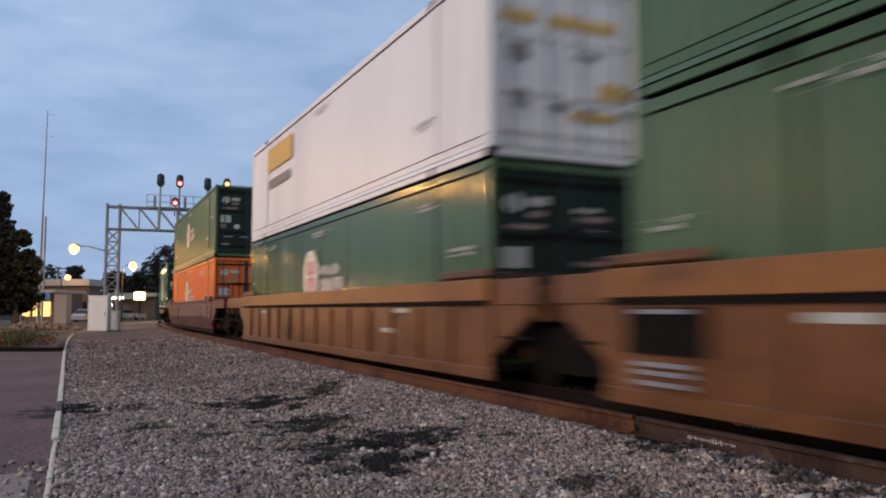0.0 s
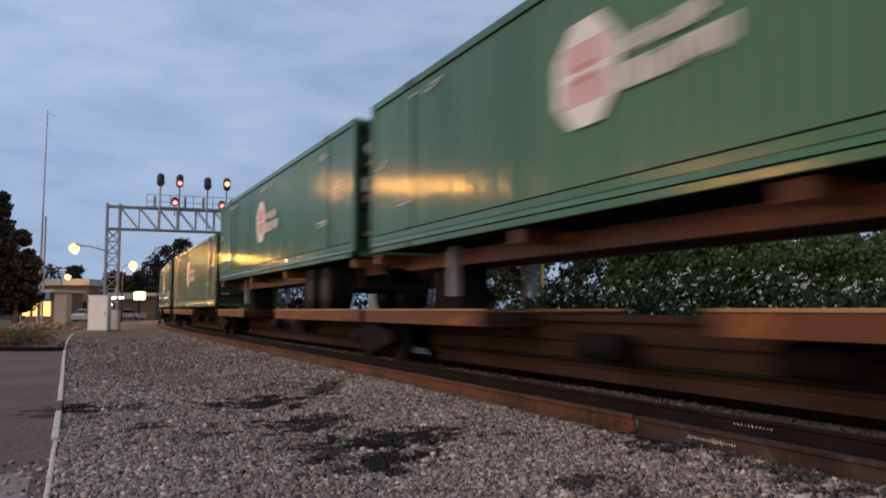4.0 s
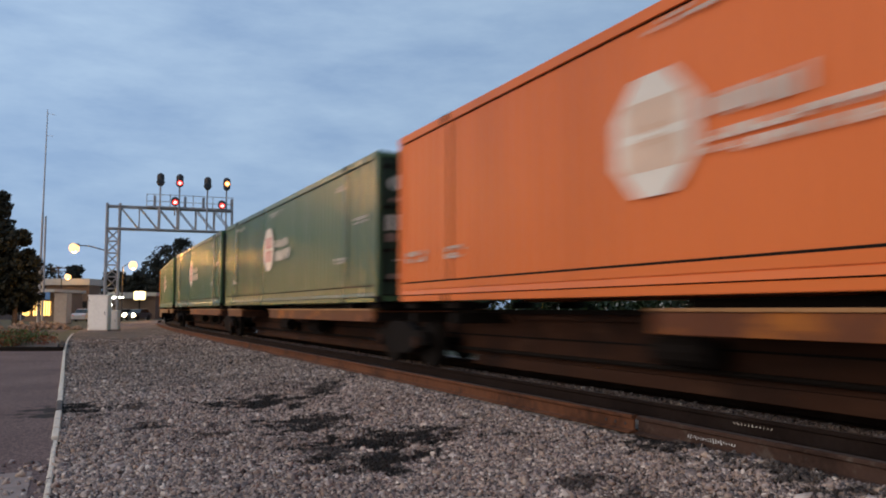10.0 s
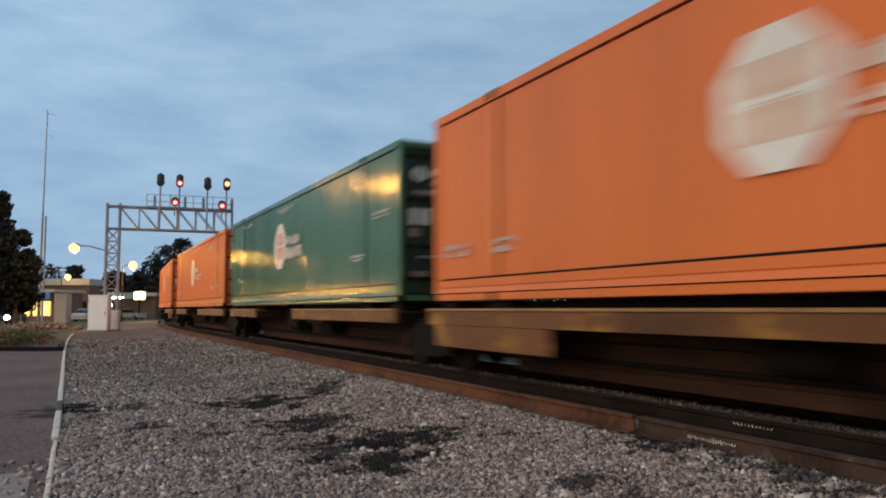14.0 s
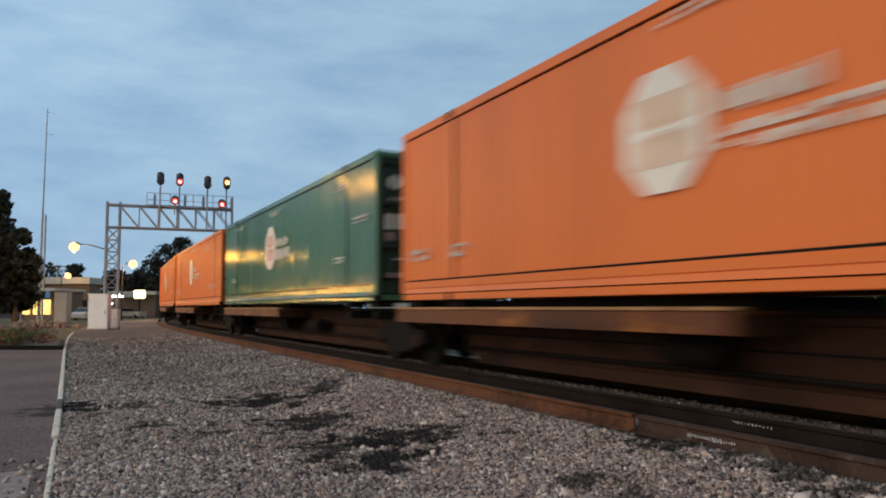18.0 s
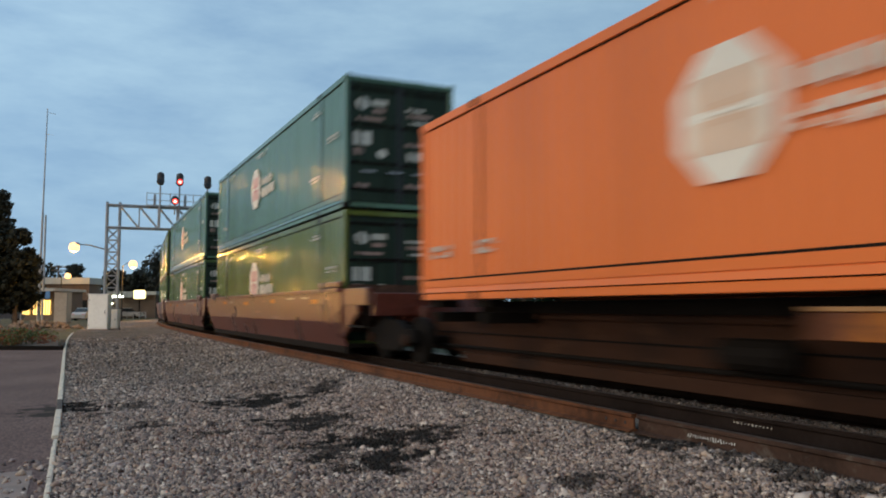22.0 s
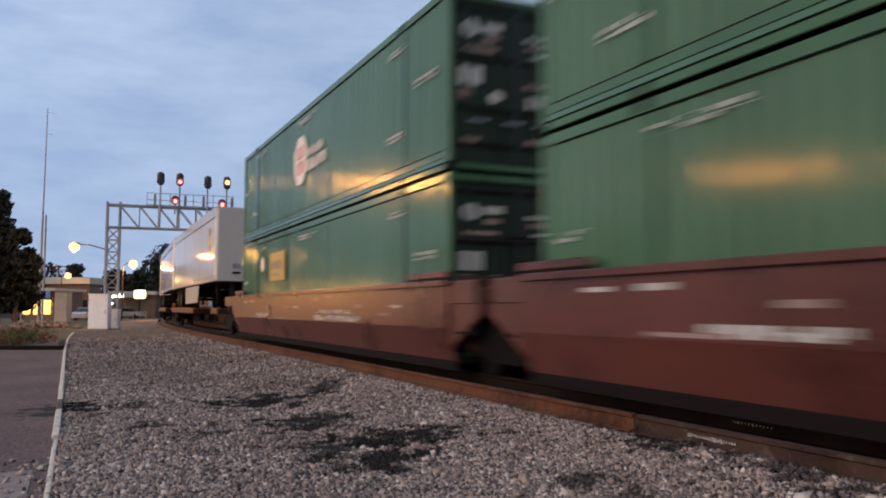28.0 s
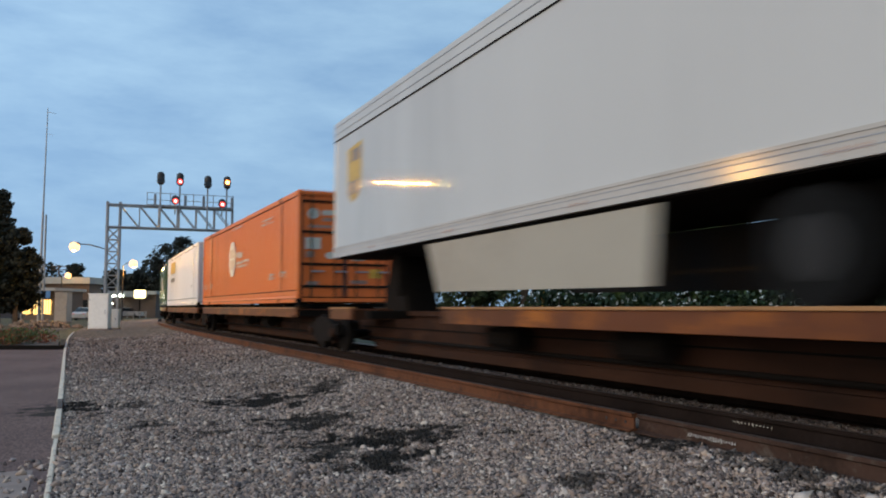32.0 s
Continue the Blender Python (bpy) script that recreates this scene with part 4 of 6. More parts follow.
def make_truck(parent, x):
    """A two-axle railway truck under a car, about its own middle."""
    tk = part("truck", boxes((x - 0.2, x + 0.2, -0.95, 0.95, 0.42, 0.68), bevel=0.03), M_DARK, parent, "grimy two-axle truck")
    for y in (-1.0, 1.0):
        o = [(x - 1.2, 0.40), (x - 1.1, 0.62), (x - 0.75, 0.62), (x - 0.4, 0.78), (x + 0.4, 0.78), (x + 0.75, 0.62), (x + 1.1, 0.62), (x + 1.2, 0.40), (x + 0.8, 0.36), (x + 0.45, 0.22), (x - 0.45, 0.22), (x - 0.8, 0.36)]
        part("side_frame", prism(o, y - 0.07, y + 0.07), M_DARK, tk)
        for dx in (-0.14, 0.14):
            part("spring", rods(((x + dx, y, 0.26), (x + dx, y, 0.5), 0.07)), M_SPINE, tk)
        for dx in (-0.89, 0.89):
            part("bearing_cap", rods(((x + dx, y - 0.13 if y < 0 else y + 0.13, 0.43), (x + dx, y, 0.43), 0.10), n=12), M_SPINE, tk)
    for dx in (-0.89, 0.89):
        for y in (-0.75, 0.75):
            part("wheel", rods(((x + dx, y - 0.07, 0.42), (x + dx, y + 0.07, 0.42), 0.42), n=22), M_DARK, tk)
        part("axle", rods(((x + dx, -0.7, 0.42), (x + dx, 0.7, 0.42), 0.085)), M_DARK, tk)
    return tk


def make_spine(label, deck_mat, front, rear, decks, tall, hitch=-1, panels=()):
    """One platform of a skeleton car: a deep centre beam with side decks. front, rear: metres to the truck middles past
    the load's ends;
    decks: stretches, in metres back from the load's leading end; tall: 1 for a low saddle under a container, 2 for one
    raised as a dark filler of the gap."""
    car = thing("spine_car", label, "railcar", group="spine cars")
    hl = LEN / 2
    a, b = -hl - rear, hl + front
    beam = part("spine_beam", boxes((a + 0.3, b - 0.3, -0.24, 0.24, 0.24, 0.84)), M_SPINE, car, "rusty centre beam darkened for shade")
    part("top_flange", boxes((a + 0.3, b - 0.3, -0.33, 0.33, 0.842, 0.93)), M_SPINE, beam)
    part("bottom_flange", boxes((a + 1.6, b - 1.6, -0.30, 0.30, 0.085, 0.238)), M_SPINE, beam)
    part("beam_seam", boxes((a + 0.4, b - 0.4, -0.262, -0.24, 0.56, 0.585)), M_DARK, beam)
    if tall:
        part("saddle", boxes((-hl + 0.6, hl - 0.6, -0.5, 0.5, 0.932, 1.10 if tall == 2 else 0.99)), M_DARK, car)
    for d0, d1 in decks:
        x0, x1 = hl - d1, hl - d0
        deck = part("deck", boxes((x0, x1, -1.18, 1.18, 0.945, 0.97)), deck_mat, car)
        for y in (-1.25, 1.25):
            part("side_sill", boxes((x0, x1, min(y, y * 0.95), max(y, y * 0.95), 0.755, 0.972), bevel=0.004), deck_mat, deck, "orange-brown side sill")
            # thin pale cap, coloured as an edge that catches light
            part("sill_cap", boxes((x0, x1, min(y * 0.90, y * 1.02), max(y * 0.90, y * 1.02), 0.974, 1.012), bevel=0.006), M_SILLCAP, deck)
        if tall:
            # dark block added so the gap under the container reads as shade
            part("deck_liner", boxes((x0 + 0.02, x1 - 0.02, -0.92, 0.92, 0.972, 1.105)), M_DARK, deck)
        n = max(2, int((x1 - x0) / 1.5))
        for i in range(n + 1):
            x = x0 + 0.06 + (x1 - x0 - 0.12) * i / n
            for y0, y1 in ((-1.18, -0.3), (0.3, 1.18)):
                part("cross_arm", boxes((x - 0.05, x + 0.05, y0, y1, 0.75, 0.943)), M_SPINE, deck)
    for d0, d1 in panels:
        for y in (-1.262, 1.262):
            pn = part("end_panel", boxes((hl - d1, hl - d0, min(y, y * 0.97), max(y, y * 0.97), 0.42, 0.75), bevel=0.01), M_PANEL, car, "rusty end platform panel")
            part("step", boxes((hl - d1 + 0.2, hl - d1 + 0.7, min(y, y * 1.03), max(y, y * 1.03), 0.30, 0.335)), M_DARK, pn)
    for x in (-hl + 0.35, -6.1, 6.1, hl - 0.35):
        if tall:
            for y0, y1 in ((-1.2, -0.85), (0.85, 1.2)):
                part("pedestal", boxes((x - 0.22, x + 0.22, y0, y1, 1.014, 1.123), bevel=0.01), M_DARK, car)
        part("bolster", boxes((x - 0.1, x + 0.1, -1.17, 1.17, 0.78, 0.94), bevel=0.01), M_DARK, car)
    if not tall:
        x = hitch * (hl - 1.4)
        part("hitch", prism([(x - 0.7, 0.93), (x + 0.7, 0.93), (x + 0.3, 2.08), (x - 0.3, 2.08)], -0.35, 0.35), M_DARK, car)
    for x in (-2.0, 1.2):
        part("reservoir", rods(((x, -0.55, 0.55), (x + 0.9, -0.55, 0.55), 0.16), n=12), M_DARK, car)
    part("brake_pipe", rods(((a + 0.6, -0.36, 0.34), (b - 0.6, -0.36, 0.34), 0.03)), M_DARK, car)
    part("grab_iron", rods(((hl - 0.5, -1.27, 0.42), (hl - 0.1, -1.27, 0.42), 0.012), ((hl - 0.5, -1.27, 0.42), (hl - 0.5, -1.27, 0.82), 0.012), ((hl - 0.1, -1.27, 0.42), (hl - 0.1, -1.27, 0.82), 0.012)), M_DARK, car)
    make_truck(car, b - 0.02 if front < 1.9 else b - 0.6)
    return car


def blob(rng, x, z, rx, rz, lift, n=18, slant=0.0):
    """A sprayed patch with an uneven edge, a millimetre thick."""
    pts, k = [], 1.0
    for i in range(n):
        u = math.tau * i / n
        k = 0.6 * k + 0.4 * rng.uniform(0.7, 1.25)
        px = math.copysign(abs(math.cos(u)) ** 0.7, math.cos(u)) * rx * k
        pts.append((x + px, z + math.copysign(abs(math.sin(u)) ** 0.8, math.sin(u)) * rz * min(k, 1.08) + px * slant))
    return prism(pts, -lift - 0.001, -lift)


def make_well(label, mat, tan, front, rear, own_rear_truck, spray=False):
    """One well of a double-stack car; origin on the rail under its middle."""
    car = thing("well_car", label, "railcar", group="well cars")
    hl = 8.35
    for face in (-1, 1):
        y = face * 1.44
        def yy(lo, hi):
            return (min(y + face * lo, y + face * hi), max(y + face * lo, y + face * hi))
        side = part("side_wall", boxes((-hl, hl, *yy(-0.03, 0.0), 0.70 if not tan else 0.22, 1.33)), mat, car)
        if not tan:
            low = bmesh.new()
            pts = [(y, 0.70), (y - face * 0.14, 0.16), (y - face * 0.17, 0.16), (y - face * 0.03, 0.70)]
            ends = [[low.verts.new((x, a, z)) for a, z in pts] for x in (-hl, hl)]
            for i in range(4):
                low.faces.new((ends[0][i], ends[0][(i + 1) % 4], ends[1][(i + 1) % 4], ends[1][i]))
            low.faces.new(ends[0]), low.faces.new(ends[1][::-1])
            bmesh.ops.recalc_face_normals(low, faces=low.faces)
            part("lower_panel", low, mat, side)
        part("top_chord", boxes((-hl, hl, *yy(-0.06, 0.07), 1.12 if tan else 1.33, 1.42), bevel=0.01), M_CHORD if tan else mat, side)
        part("bottom_chord", boxes((-hl, hl, *(yy(-0.06, 0.035) if tan else yy(-0.20, -0.125)), 0.06, 0.22), bevel=0.01), mat if tan else M_DARK, side)
        for x in (-hl + 0.75, hl - 0.75):
            part("end_block", boxes((x - 0.75, x + 0.75, *yy(-0.05, 0.05), 1.445, 1.56), bevel=0.02), mat, side)
            part("block_seat", boxes((x - 0.72, x + 0.72, *yy(-0.04, 0.03), 1.421, 1.444)), M_DARK, side)
        if tan:
            for i in range(13):
                x = -hl + 1.2 + i * (2 * hl - 2.4) / 12
                part("rib", boxes((x - 0.05, x + 0.05, *yy(0.0, 0.05), 0.22, 1.028)), mat, side)
        if tan:
            # dark strip standing in for the shadow line below the top chord
            part("chord_slot", boxes((-hl + 0.1, hl - 0.1, *yy(0.0, 0.052), 1.055, 1.115)), M_DARK, side)
        for x in (-hl + 0.95,) if "ladder" in label else ():
            bay = part("ladder_bay", boxes((x - 0.55, x + 0.55, *yy(0.002, 0.058), 0.58 if tan else 0.72, 1.02 if tan else 1.20)), M_DARK, side, "dark ladder bay")
            for z in ((0.28, 0.38, 0.46, 0.96) if tan else (0.80, 0.94, 1.08)):
                part("rung", boxes((x - 0.40, x + 0.40, *yy(0.062, 0.082), z, z + 0.045)), M_STEEL, bay, "pale ladder rung")
        if face < 0:
            ys = -1.44 - 0.005
            rng = random.Random(label)
            if not tan:
                for i in range(11):
                    x = -7.2 + i * 1.36 + rng.uniform(-0.4, 0.4)
                    amber = i % 3 == 1 and "long white" not in label
                    z = rng.choice((1.10, 1.14)) if amber else rng.choice((0.86, 1.0, 1.17, 1.22))
                    part("marking", decal(bmesh.new(), x, x + rng.uniform(0.35, 0.75), z, z + (0.10 if amber else rng.uniform(0.04, 0.07)), ys), M_AMBERMARK if amber else rng.choice((M_PALEMARK, M_PALEMARK, M_STENCIL)), side, "amber plate" if amber else "worn pale marking")
                for x in (-5.9, -3.1, 1.9):
                    part("marking", decal(bmesh.new(), x, x + rng.uniform(0.8, 1.7), 0.73, 0.775, ys), M_PALEMARK, side, "faded pale stripe")
                if "long white" in label:
                    part("lettering", letters(1.2, 4.4, 0.73, 0.84, ys, 9), M_STENCIL, side, "long white lettering drawn as bars", kind="stuff")
                    part("lettering", letters(-5.1, -3.6, 0.74, 0.86, ys, 19), M_STENCIL, side, "white lettering drawn as bars", kind="stuff")
                    part("lettering", letters(1.4, 3.9, 0.88, 0.96, ys, 29), M_STENCIL, side, "long white lettering drawn as bars", kind="stuff")
            else:
                for x, z in ((5.2, 0.95), (4.6, 0.6), (-5.4, 0.9)):
                    part("marking", decal(bmesh.new(), x - 0.35, x + 0.3, z, z + 0.08, ys - 0.002), M_STENCIL, side, "pale stencilled plate")
            if spray:
                lean = Matrix.Translation((0, -1.44 - 0.006, 0.70)) @ Matrix.Rotation(math.atan2(0.14, 0.54), 4, "X") @ Matrix.Translation((0, 0, -0.70))
                bands = (("violet, blue and white graffiti", 0.705, 1.325, pose(0, ys, 0), 95), ("dark blue and violet graffiti along the lower panel", 0.20, 0.69, lean, 75))
                for lab, z0, z1, m, count in bands:
                    base = part("graffiti", prism([(-2.35, z0), (4.9, z0), (5.3, z1), (-2.1, z1)], -0.001, 0), M_VIOLET, side, lab, at=m)
                    for i in range(count):
                        x, thin = rng.uniform(-2.3, 8.0), rng.uniform(0.018, 0.085)
                        wide = min(rng.uniform(0.15, 0.75), 8.2 - x)
                        z = rng.uniform(z0 + thin, z1 - thin)
                        if x > 4.9:
                            hues = (M_ROSE, M_OCHRE, M_PALESPRAY, M_WELLRED, M_ROSE, M_WELLRED, M_OCHRE)
                        elif z > 1.1:
                            hues = (M_SPRAYBLUE, M_VIOLET, M_SPRAYBLUE, M_NAVY, M_ROSE)
                        elif z > 0.55:
                            hues = (M_VIOLET, M_ROSE, M_NAVY, M_SPRAYBLUE, M_ROSE, M_NAVY)
                        else:
                            hues = (M_NAVY, M_NAVY, M_VIOLET, M_NAVY, M_SPRAYBLUE, M_ROSE)
                        part("graffiti_patch", blob(rng, x, z, wide, thin, 0.0004 * (i + 3), 14, rng.uniform(-0.10, 0.10)), rng.choice(hues), base)
                    # bold outlines of letters
                    for i in range(9):
                        x = -1.9 + i * 0.78 + rng.uniform(-0.2, 0.2)
                        part("graffiti_stroke", blob(rng, x, (z0 + z1) / 2, 0.07, (z1 - z0) * 0.40, 0.0004 * (count + 5 + i), 12, rng.uniform(-0.3, 0.3)), M_NAVY if i % 3 else M_ROSE, base)
                part("graffiti_strip", decal(bmesh.new(), -2.1, 5.6, 1.338, 1.414, -1.44 - 0.074), M_SPRAYBLUE, side)
                part("graffiti_strip", decal(bmesh.new(), 5.6, 8.1, 1.338, 1.414, -1.44 - 0.074), M_ROSE, side)
                part("graffiti_strip", decal(bmesh.new(), 6.9, 8.3, 1.462, 1.545, -1.44 - 0.054), M_ROSE, side)
                for x0, x1, z, tall in ((-4.2, -2.6, 0.76, 0.06), (-4.0, -2.5, 0.63, 0.05), (-4.1, -2.7, 0.52, 0.05), (-3.2, -2.4, 1.16, 0.09)):
                    part("graffiti_strip", decal(bmesh.new(), x0, x1, z, z + tall, ys - 0.003), M_PALESPRAY, side, at=None if z > 0.7 else Matrix.Translation((0, 0.005 + (0.70 - z) * 0.26 - 0.035, 0)))
    part("floor", boxes((-hl, hl, -1.30, 1.30, 0.18, 0.25)), M_DARK, car)
    for sgn, past in ((-1, rear), (1, front)):
        x0, x1 = sorted((sgn * hl, sgn * (LEN / 2 + past)))
        part("end_sill", boxes((x0, x1, -0.35, 0.35, 0.72, 1.05), bevel=0.02), mat, car)
        x0, x1 = sorted((sgn * (hl - 0.02), sgn * (hl + 0.5)))
        part("end_wall", prism([(x0, 0.5), (x1, 0.75), (x1, 1.1), (x0, 1.5)] if sgn > 0 else [(x1, 0.5), (x0, 0.75), (x0, 1.1), (x1, 1.5)], -1.3, 1.3), M_SPINE, car)
        reach = LEN / 2 + past - 0.25
        if reach > hl + 0.4:
            for y in (-1, 1):
                x0, x1 = sorted((sgn * (hl + 0.01), sgn * reach))
                sill = part("platform_sill", boxes((x0, x1, min(y * 1.30, y * 1.42), max(y * 1.30, y * 1.42), 1.06, 1.40), bevel=0.015), mat, car)
                gus = [(sgn * (hl + 0.005), 0.40), (sgn * (hl + 0.95), 0.92), (sgn * (hl + 0.95), 1.058), (sgn * (hl + 0.005), 1.058)]
                part("sill_gusset", prism(gus, min(y * 1.31, y * 1.40), max(y * 1.31, y * 1.40)), mat, sill)
                part("sill_step", boxes((x0 + 0.15, x1 - 0.15, min(y * 1.32, y * 1.40), max(y * 1.32, y * 1.40), 0.62, 0.66)), M_DARK, sill)
                for x in (x0 + 0.17, x1 - 0.17):
                    part("step_hanger", boxes((x - 0.02, x + 0.02, min(y * 1.34, y * 1.38), max(y * 1.34, y * 1.38), 0.66, 1.06)), M_DARK, sill)
            x = sgn * (reach - 0.06)
            part("buffer_beam", boxes((x - 0.06, x + 0.06, -1.29, 1.29, 0.85, 1.30), bevel=0.015), mat, car)
            part("handrail", rods(((x, -1.25, 1.30), (x, -1.25, 1.95), 0.02), ((x, -1.25, 1.95), (x, -0.7, 1.95), 0.02), ((x, -0.7, 1.95), (x, -0.7, 1.30), 0.02)), M_DARK, car)
        part("end_walkway", boxes((min(sgn * hl, sgn * (hl + 0.9)), max(sgn * hl, sgn * (hl + 0.9)), -1.2, 1.2, 1.08, 1.12)), M_DARK, car)
    make_truck(car, LEN / 2 + front if front < 2.2 else LEN / 2 + 1.7)
    if own_rear_truck:
        make_truck(car, -LEN / 2 - 1.7)
    return car


# speed of the train, and where each load's leading end stands on the line at 16 s
SPEED, GAIN = 17.900, -0.0221
LOADS = [
    ("well", -307.0, "tan", ("dull", "dull")), ("well", -287.7, "tan", ("green", "white")), ("well", -264.3, "red", ("orange", "fresh")),
    ("spine", -243.0, "orange", "deep"), ("chassis", -226.1, "orange", "deep"), ("chassis", -208.9, "orange", "deep"),
    ("spine", -191.8, "orange", "dull"), ("spine", -173.2, "orange", "green"), ("spine", -154.8, "orange", "green"), ("spine", -136.5, "orange", "green"),
    ("spine", -119.0, "orange", "orange"), ("spine", -101.7, "orange", "dull"), ("spine", -84.4, "orange", "dull"),
    ("spine", -66.5, "tan", "fresh"), ("spine", -48.6, "tan", "orange"), ("spine", -30.9, "tan", "deep"), ("spine", -13.2, "tan", "orange"),
    ("spine", 6.5, "tan", "orange"), ("spine", 24.4, "orange", "orange"), ("spine", 41.9, "orange", "deep"), ("spine", 59.1, "orange", "orange"),
    ("spine", 76.1, "orange", "orange"), ("spine", 94.8, "orange", "orange"),
    ("well", 115.1, "red", ("olive", "faded")), ("well", 134.7, "red", ("green", "faded")), ("well", 153.6, "spray", ("green", "olive")),
    ("well", 177.0, "red", ("green", "deep")), ("well", 197.2, "marked", ("plain", "plain")), ("well", 216.1, "marked", ("diner", "deep")),
    ("trailer", 238.0, "orange", "skirted"), ("trailer", 254.9, "orange", "gold"), ("trailer", 276.3, "orange", "pale"),
    ("spine", 295.5, "orange", "orange"), ("spine", 313.4, "orange", "white"), ("spine", 331.4, "orange", "green"), ("spine", 349.4, "orange", "green"),
]
KEYED = []


def ride(s16, z):
    """Rows for something whose middle is at s16 at 16 s, z metres over the ground."""
    rows = []
    for i in range(65):
        t = i * 0.5
        u = t - 16
        s = s16 - SPEED * u - GAIN * u * u / 2
        a, b = on_line(s - 7.2), on_line(s + 7.2)
        mid, d = (a + b) / 2, a - b
        rows.append((t, pose(mid.x, mid.y, z, 0, 0, math.degrees(math.atan2(d.y, d.x)))))
    return rows


def build_train():
    made = {}
    looks = {
        "green": ("shipping_container", "dark green corrugated container with a white round badge", M_GREEN, "round", None),
        "dull": ("shipping_container", "dull dark green container with a white badge", M_DULL, "round", None),
        "deep": ("shipping_container", "deep green glossy container with a white round badge", M_DEEP, "round", None),
        "fresh": ("shipping_container", "bright green container with a white round badge", M_FRESH, "round", None),
        "olive": ("shipping_container", "olive green container with a white round badge", M_OLIVE, "round", None),
        "faded": ("shipping_container", "faded blue-green container with a white round badge", M_TEAL, "round", None),
        "orange": ("shipping_container", "bright orange container with a white round badge", M_ORANGE, "round", M_FADEDORANGE),
        "white": ("shipping_container", "white container with a yellow sign panel", M_WHITEBOX, "yellow", None),
        "plain": ("shipping_container", "dark green corrugated container with small markings", M_DEEP, "none", None),
        "diner": ("shipping_container", "dark green container with a yellow sign panel", M_DEEP, "diner", None),
    }

    def container(kind, s_mid, z):
        rows = ride(s_mid, z)
        if kind in made:
            ob = copy_thing(made[kind], rows[0][1])
        else:
            name, label, mat, logo, cross = looks[kind]
            ob = made[kind] = make_container(name, label, mat, logo, cross)
        KEYED.append((ob, rows))

    for i, (kind, lead, colour, load) in enumerate(LOADS):
        mid = lead + LEN / 2
        gap0 = lead - (LOADS[i - 1][1] + LEN) if i else 3.0
        gap1 = LOADS[i + 1][1] - (lead + LEN) if i + 1 < len(LOADS) else 2.0
        if kind == "well":
            front = gap0 / 2
            rear = gap1 / 2
            label = {"tan": "tan ribbed well car with a pale side ladder" if i == 0 else "tan ribbed well car carrying two stacked containers", "red": "rusty red well car with small stencilled markings", "spray": "rusty red well car sprayed with violet graffiti", "marked": "rusty red well car with long white lettering"}[colour]
            car = make_well(label, M_WELLTAN if colour == "tan" else M_WELLRED, colour == "tan", front, rear, gap1 > 4.4, colour == "spray")
            container(load[0], mid, RAIL + 0.19)
            container(load[1], mid, RAIL + 0.19 + CONT_H + 0.04)
        else:
            deck = M_PANEL if colour == "tan" else M_DECK
            label = "tan skeleton spine car carrying a container" if colour == "tan" else "rusty orange skeleton spine car with side decks"
            decks = {"tan": ((0.3, 7.6), (12.2, 16.5)), "trailer": ((-0.3, 10.4), (15.0, 16.5)) if load == "pale" else ((8.3 if load == "gold" else 7.4, 18.6 if load == "gold" else 17.2), (-0.4, 1.2)), "chassis": ((-0.3, 7.0), (11.5, 16.6))}.get(kind if kind != "spine" else colour)
            decks = {3: ((7.5, 16.5),), 6: ((7.7, 16.6),), 7: ((0.5, 8.6), (14.0, 16.3)), 8: ((7.7, 16.8),), 9: ((0.5, 9.4),), 10: ((0.3, 9.3),), 11: ((0.3, 9.1), (13.3, 15.8)),
                     12: ((0.1, 9.5),), 13: ((5.5, 16.5), (0.3, 3.2)), 14: ((7.8, 16.5),), 17: ((-0.5, 8.3),), 18: ((8.4, 16.5), (0.6, 2.9)), 19: ((8.0, 16.5),),
                     20: ((8.3, 16.5),), 21: ((8.6, 16.5),), 22: ((0.3, 8.4),)}.get(i, decks) or ((0.3, 16.3),)
            panels = {13: ((13.2, 16.4),), 14: ((12.8, 16.2),), 17: ((-0.5, 3.4),)}.get(i, ())
            car = make_spine(label, deck, gap0 / 2, gap1 / 2, decks, (2 if i == 22 else 1) if kind == "spine" else 0, 1 if load in ("gold", "skirted") else -1, panels)
            if kind == "spine":
                container(load, mid, RAIL + 1.125)
            elif kind == "chassis":
                rows = ride(mid, RAIL + 0.972)
                if kind in made:
                    ob = copy_thing(made[kind], rows[0][1])
                else:
                    ob = made[kind] = make_trailer("dark container chassis with road wheels on a spine car", None, True)
                KEYED.append((ob, rows))
                container(load, mid, RAIL + 0.972 + 1.10)
            else:
                rows = ride(mid, RAIL + 0.972)
                if load in made:
                    ob = copy_thing(made[load], rows[0][1])
                else:
                    label = {"skirted": "grey-white road trailer, nose forward, with a gold side sign", "gold": "grey-white unskirted road trailer, nose forward", "pale": "pale grey road trailer with its plain tail forward"}[load]
                    ob = made[load] = make_trailer(label, M_YELLOW, False, load != "gold")
                KEYED.append((ob, rows))
        KEYED.append((car, ride(mid, RAIL)))


def motions():
    # a car comes down the road beside the track, bends past the cabinets and leaves over the lot
    walk(CAR, [(t, pose(x, y, 0.02, 0, 0, turn)) for t, x, y, turn in (
        (0, -41.3, 160, -90), (8.8, -41.3, 117, -90), (9.3, -41.4, 114, -92), (9.8, -41.6, 111.2, -97), (10.3, -42.2, 108, -103), (10.8, -43.0, 105.3, -106),
        (11.9, -44.8, 99, -96), (13, -44.4, 90, -88), (13.4, -44.2, 86.5, -85), (14.2, -43.7, 79.5, -84), (15.4, -42.8, 69, -86), (20, -42.6, 30, -90), (32, -44, -60, -90))])
    for ob, rows in KEYED:
        walk(ob, rows)


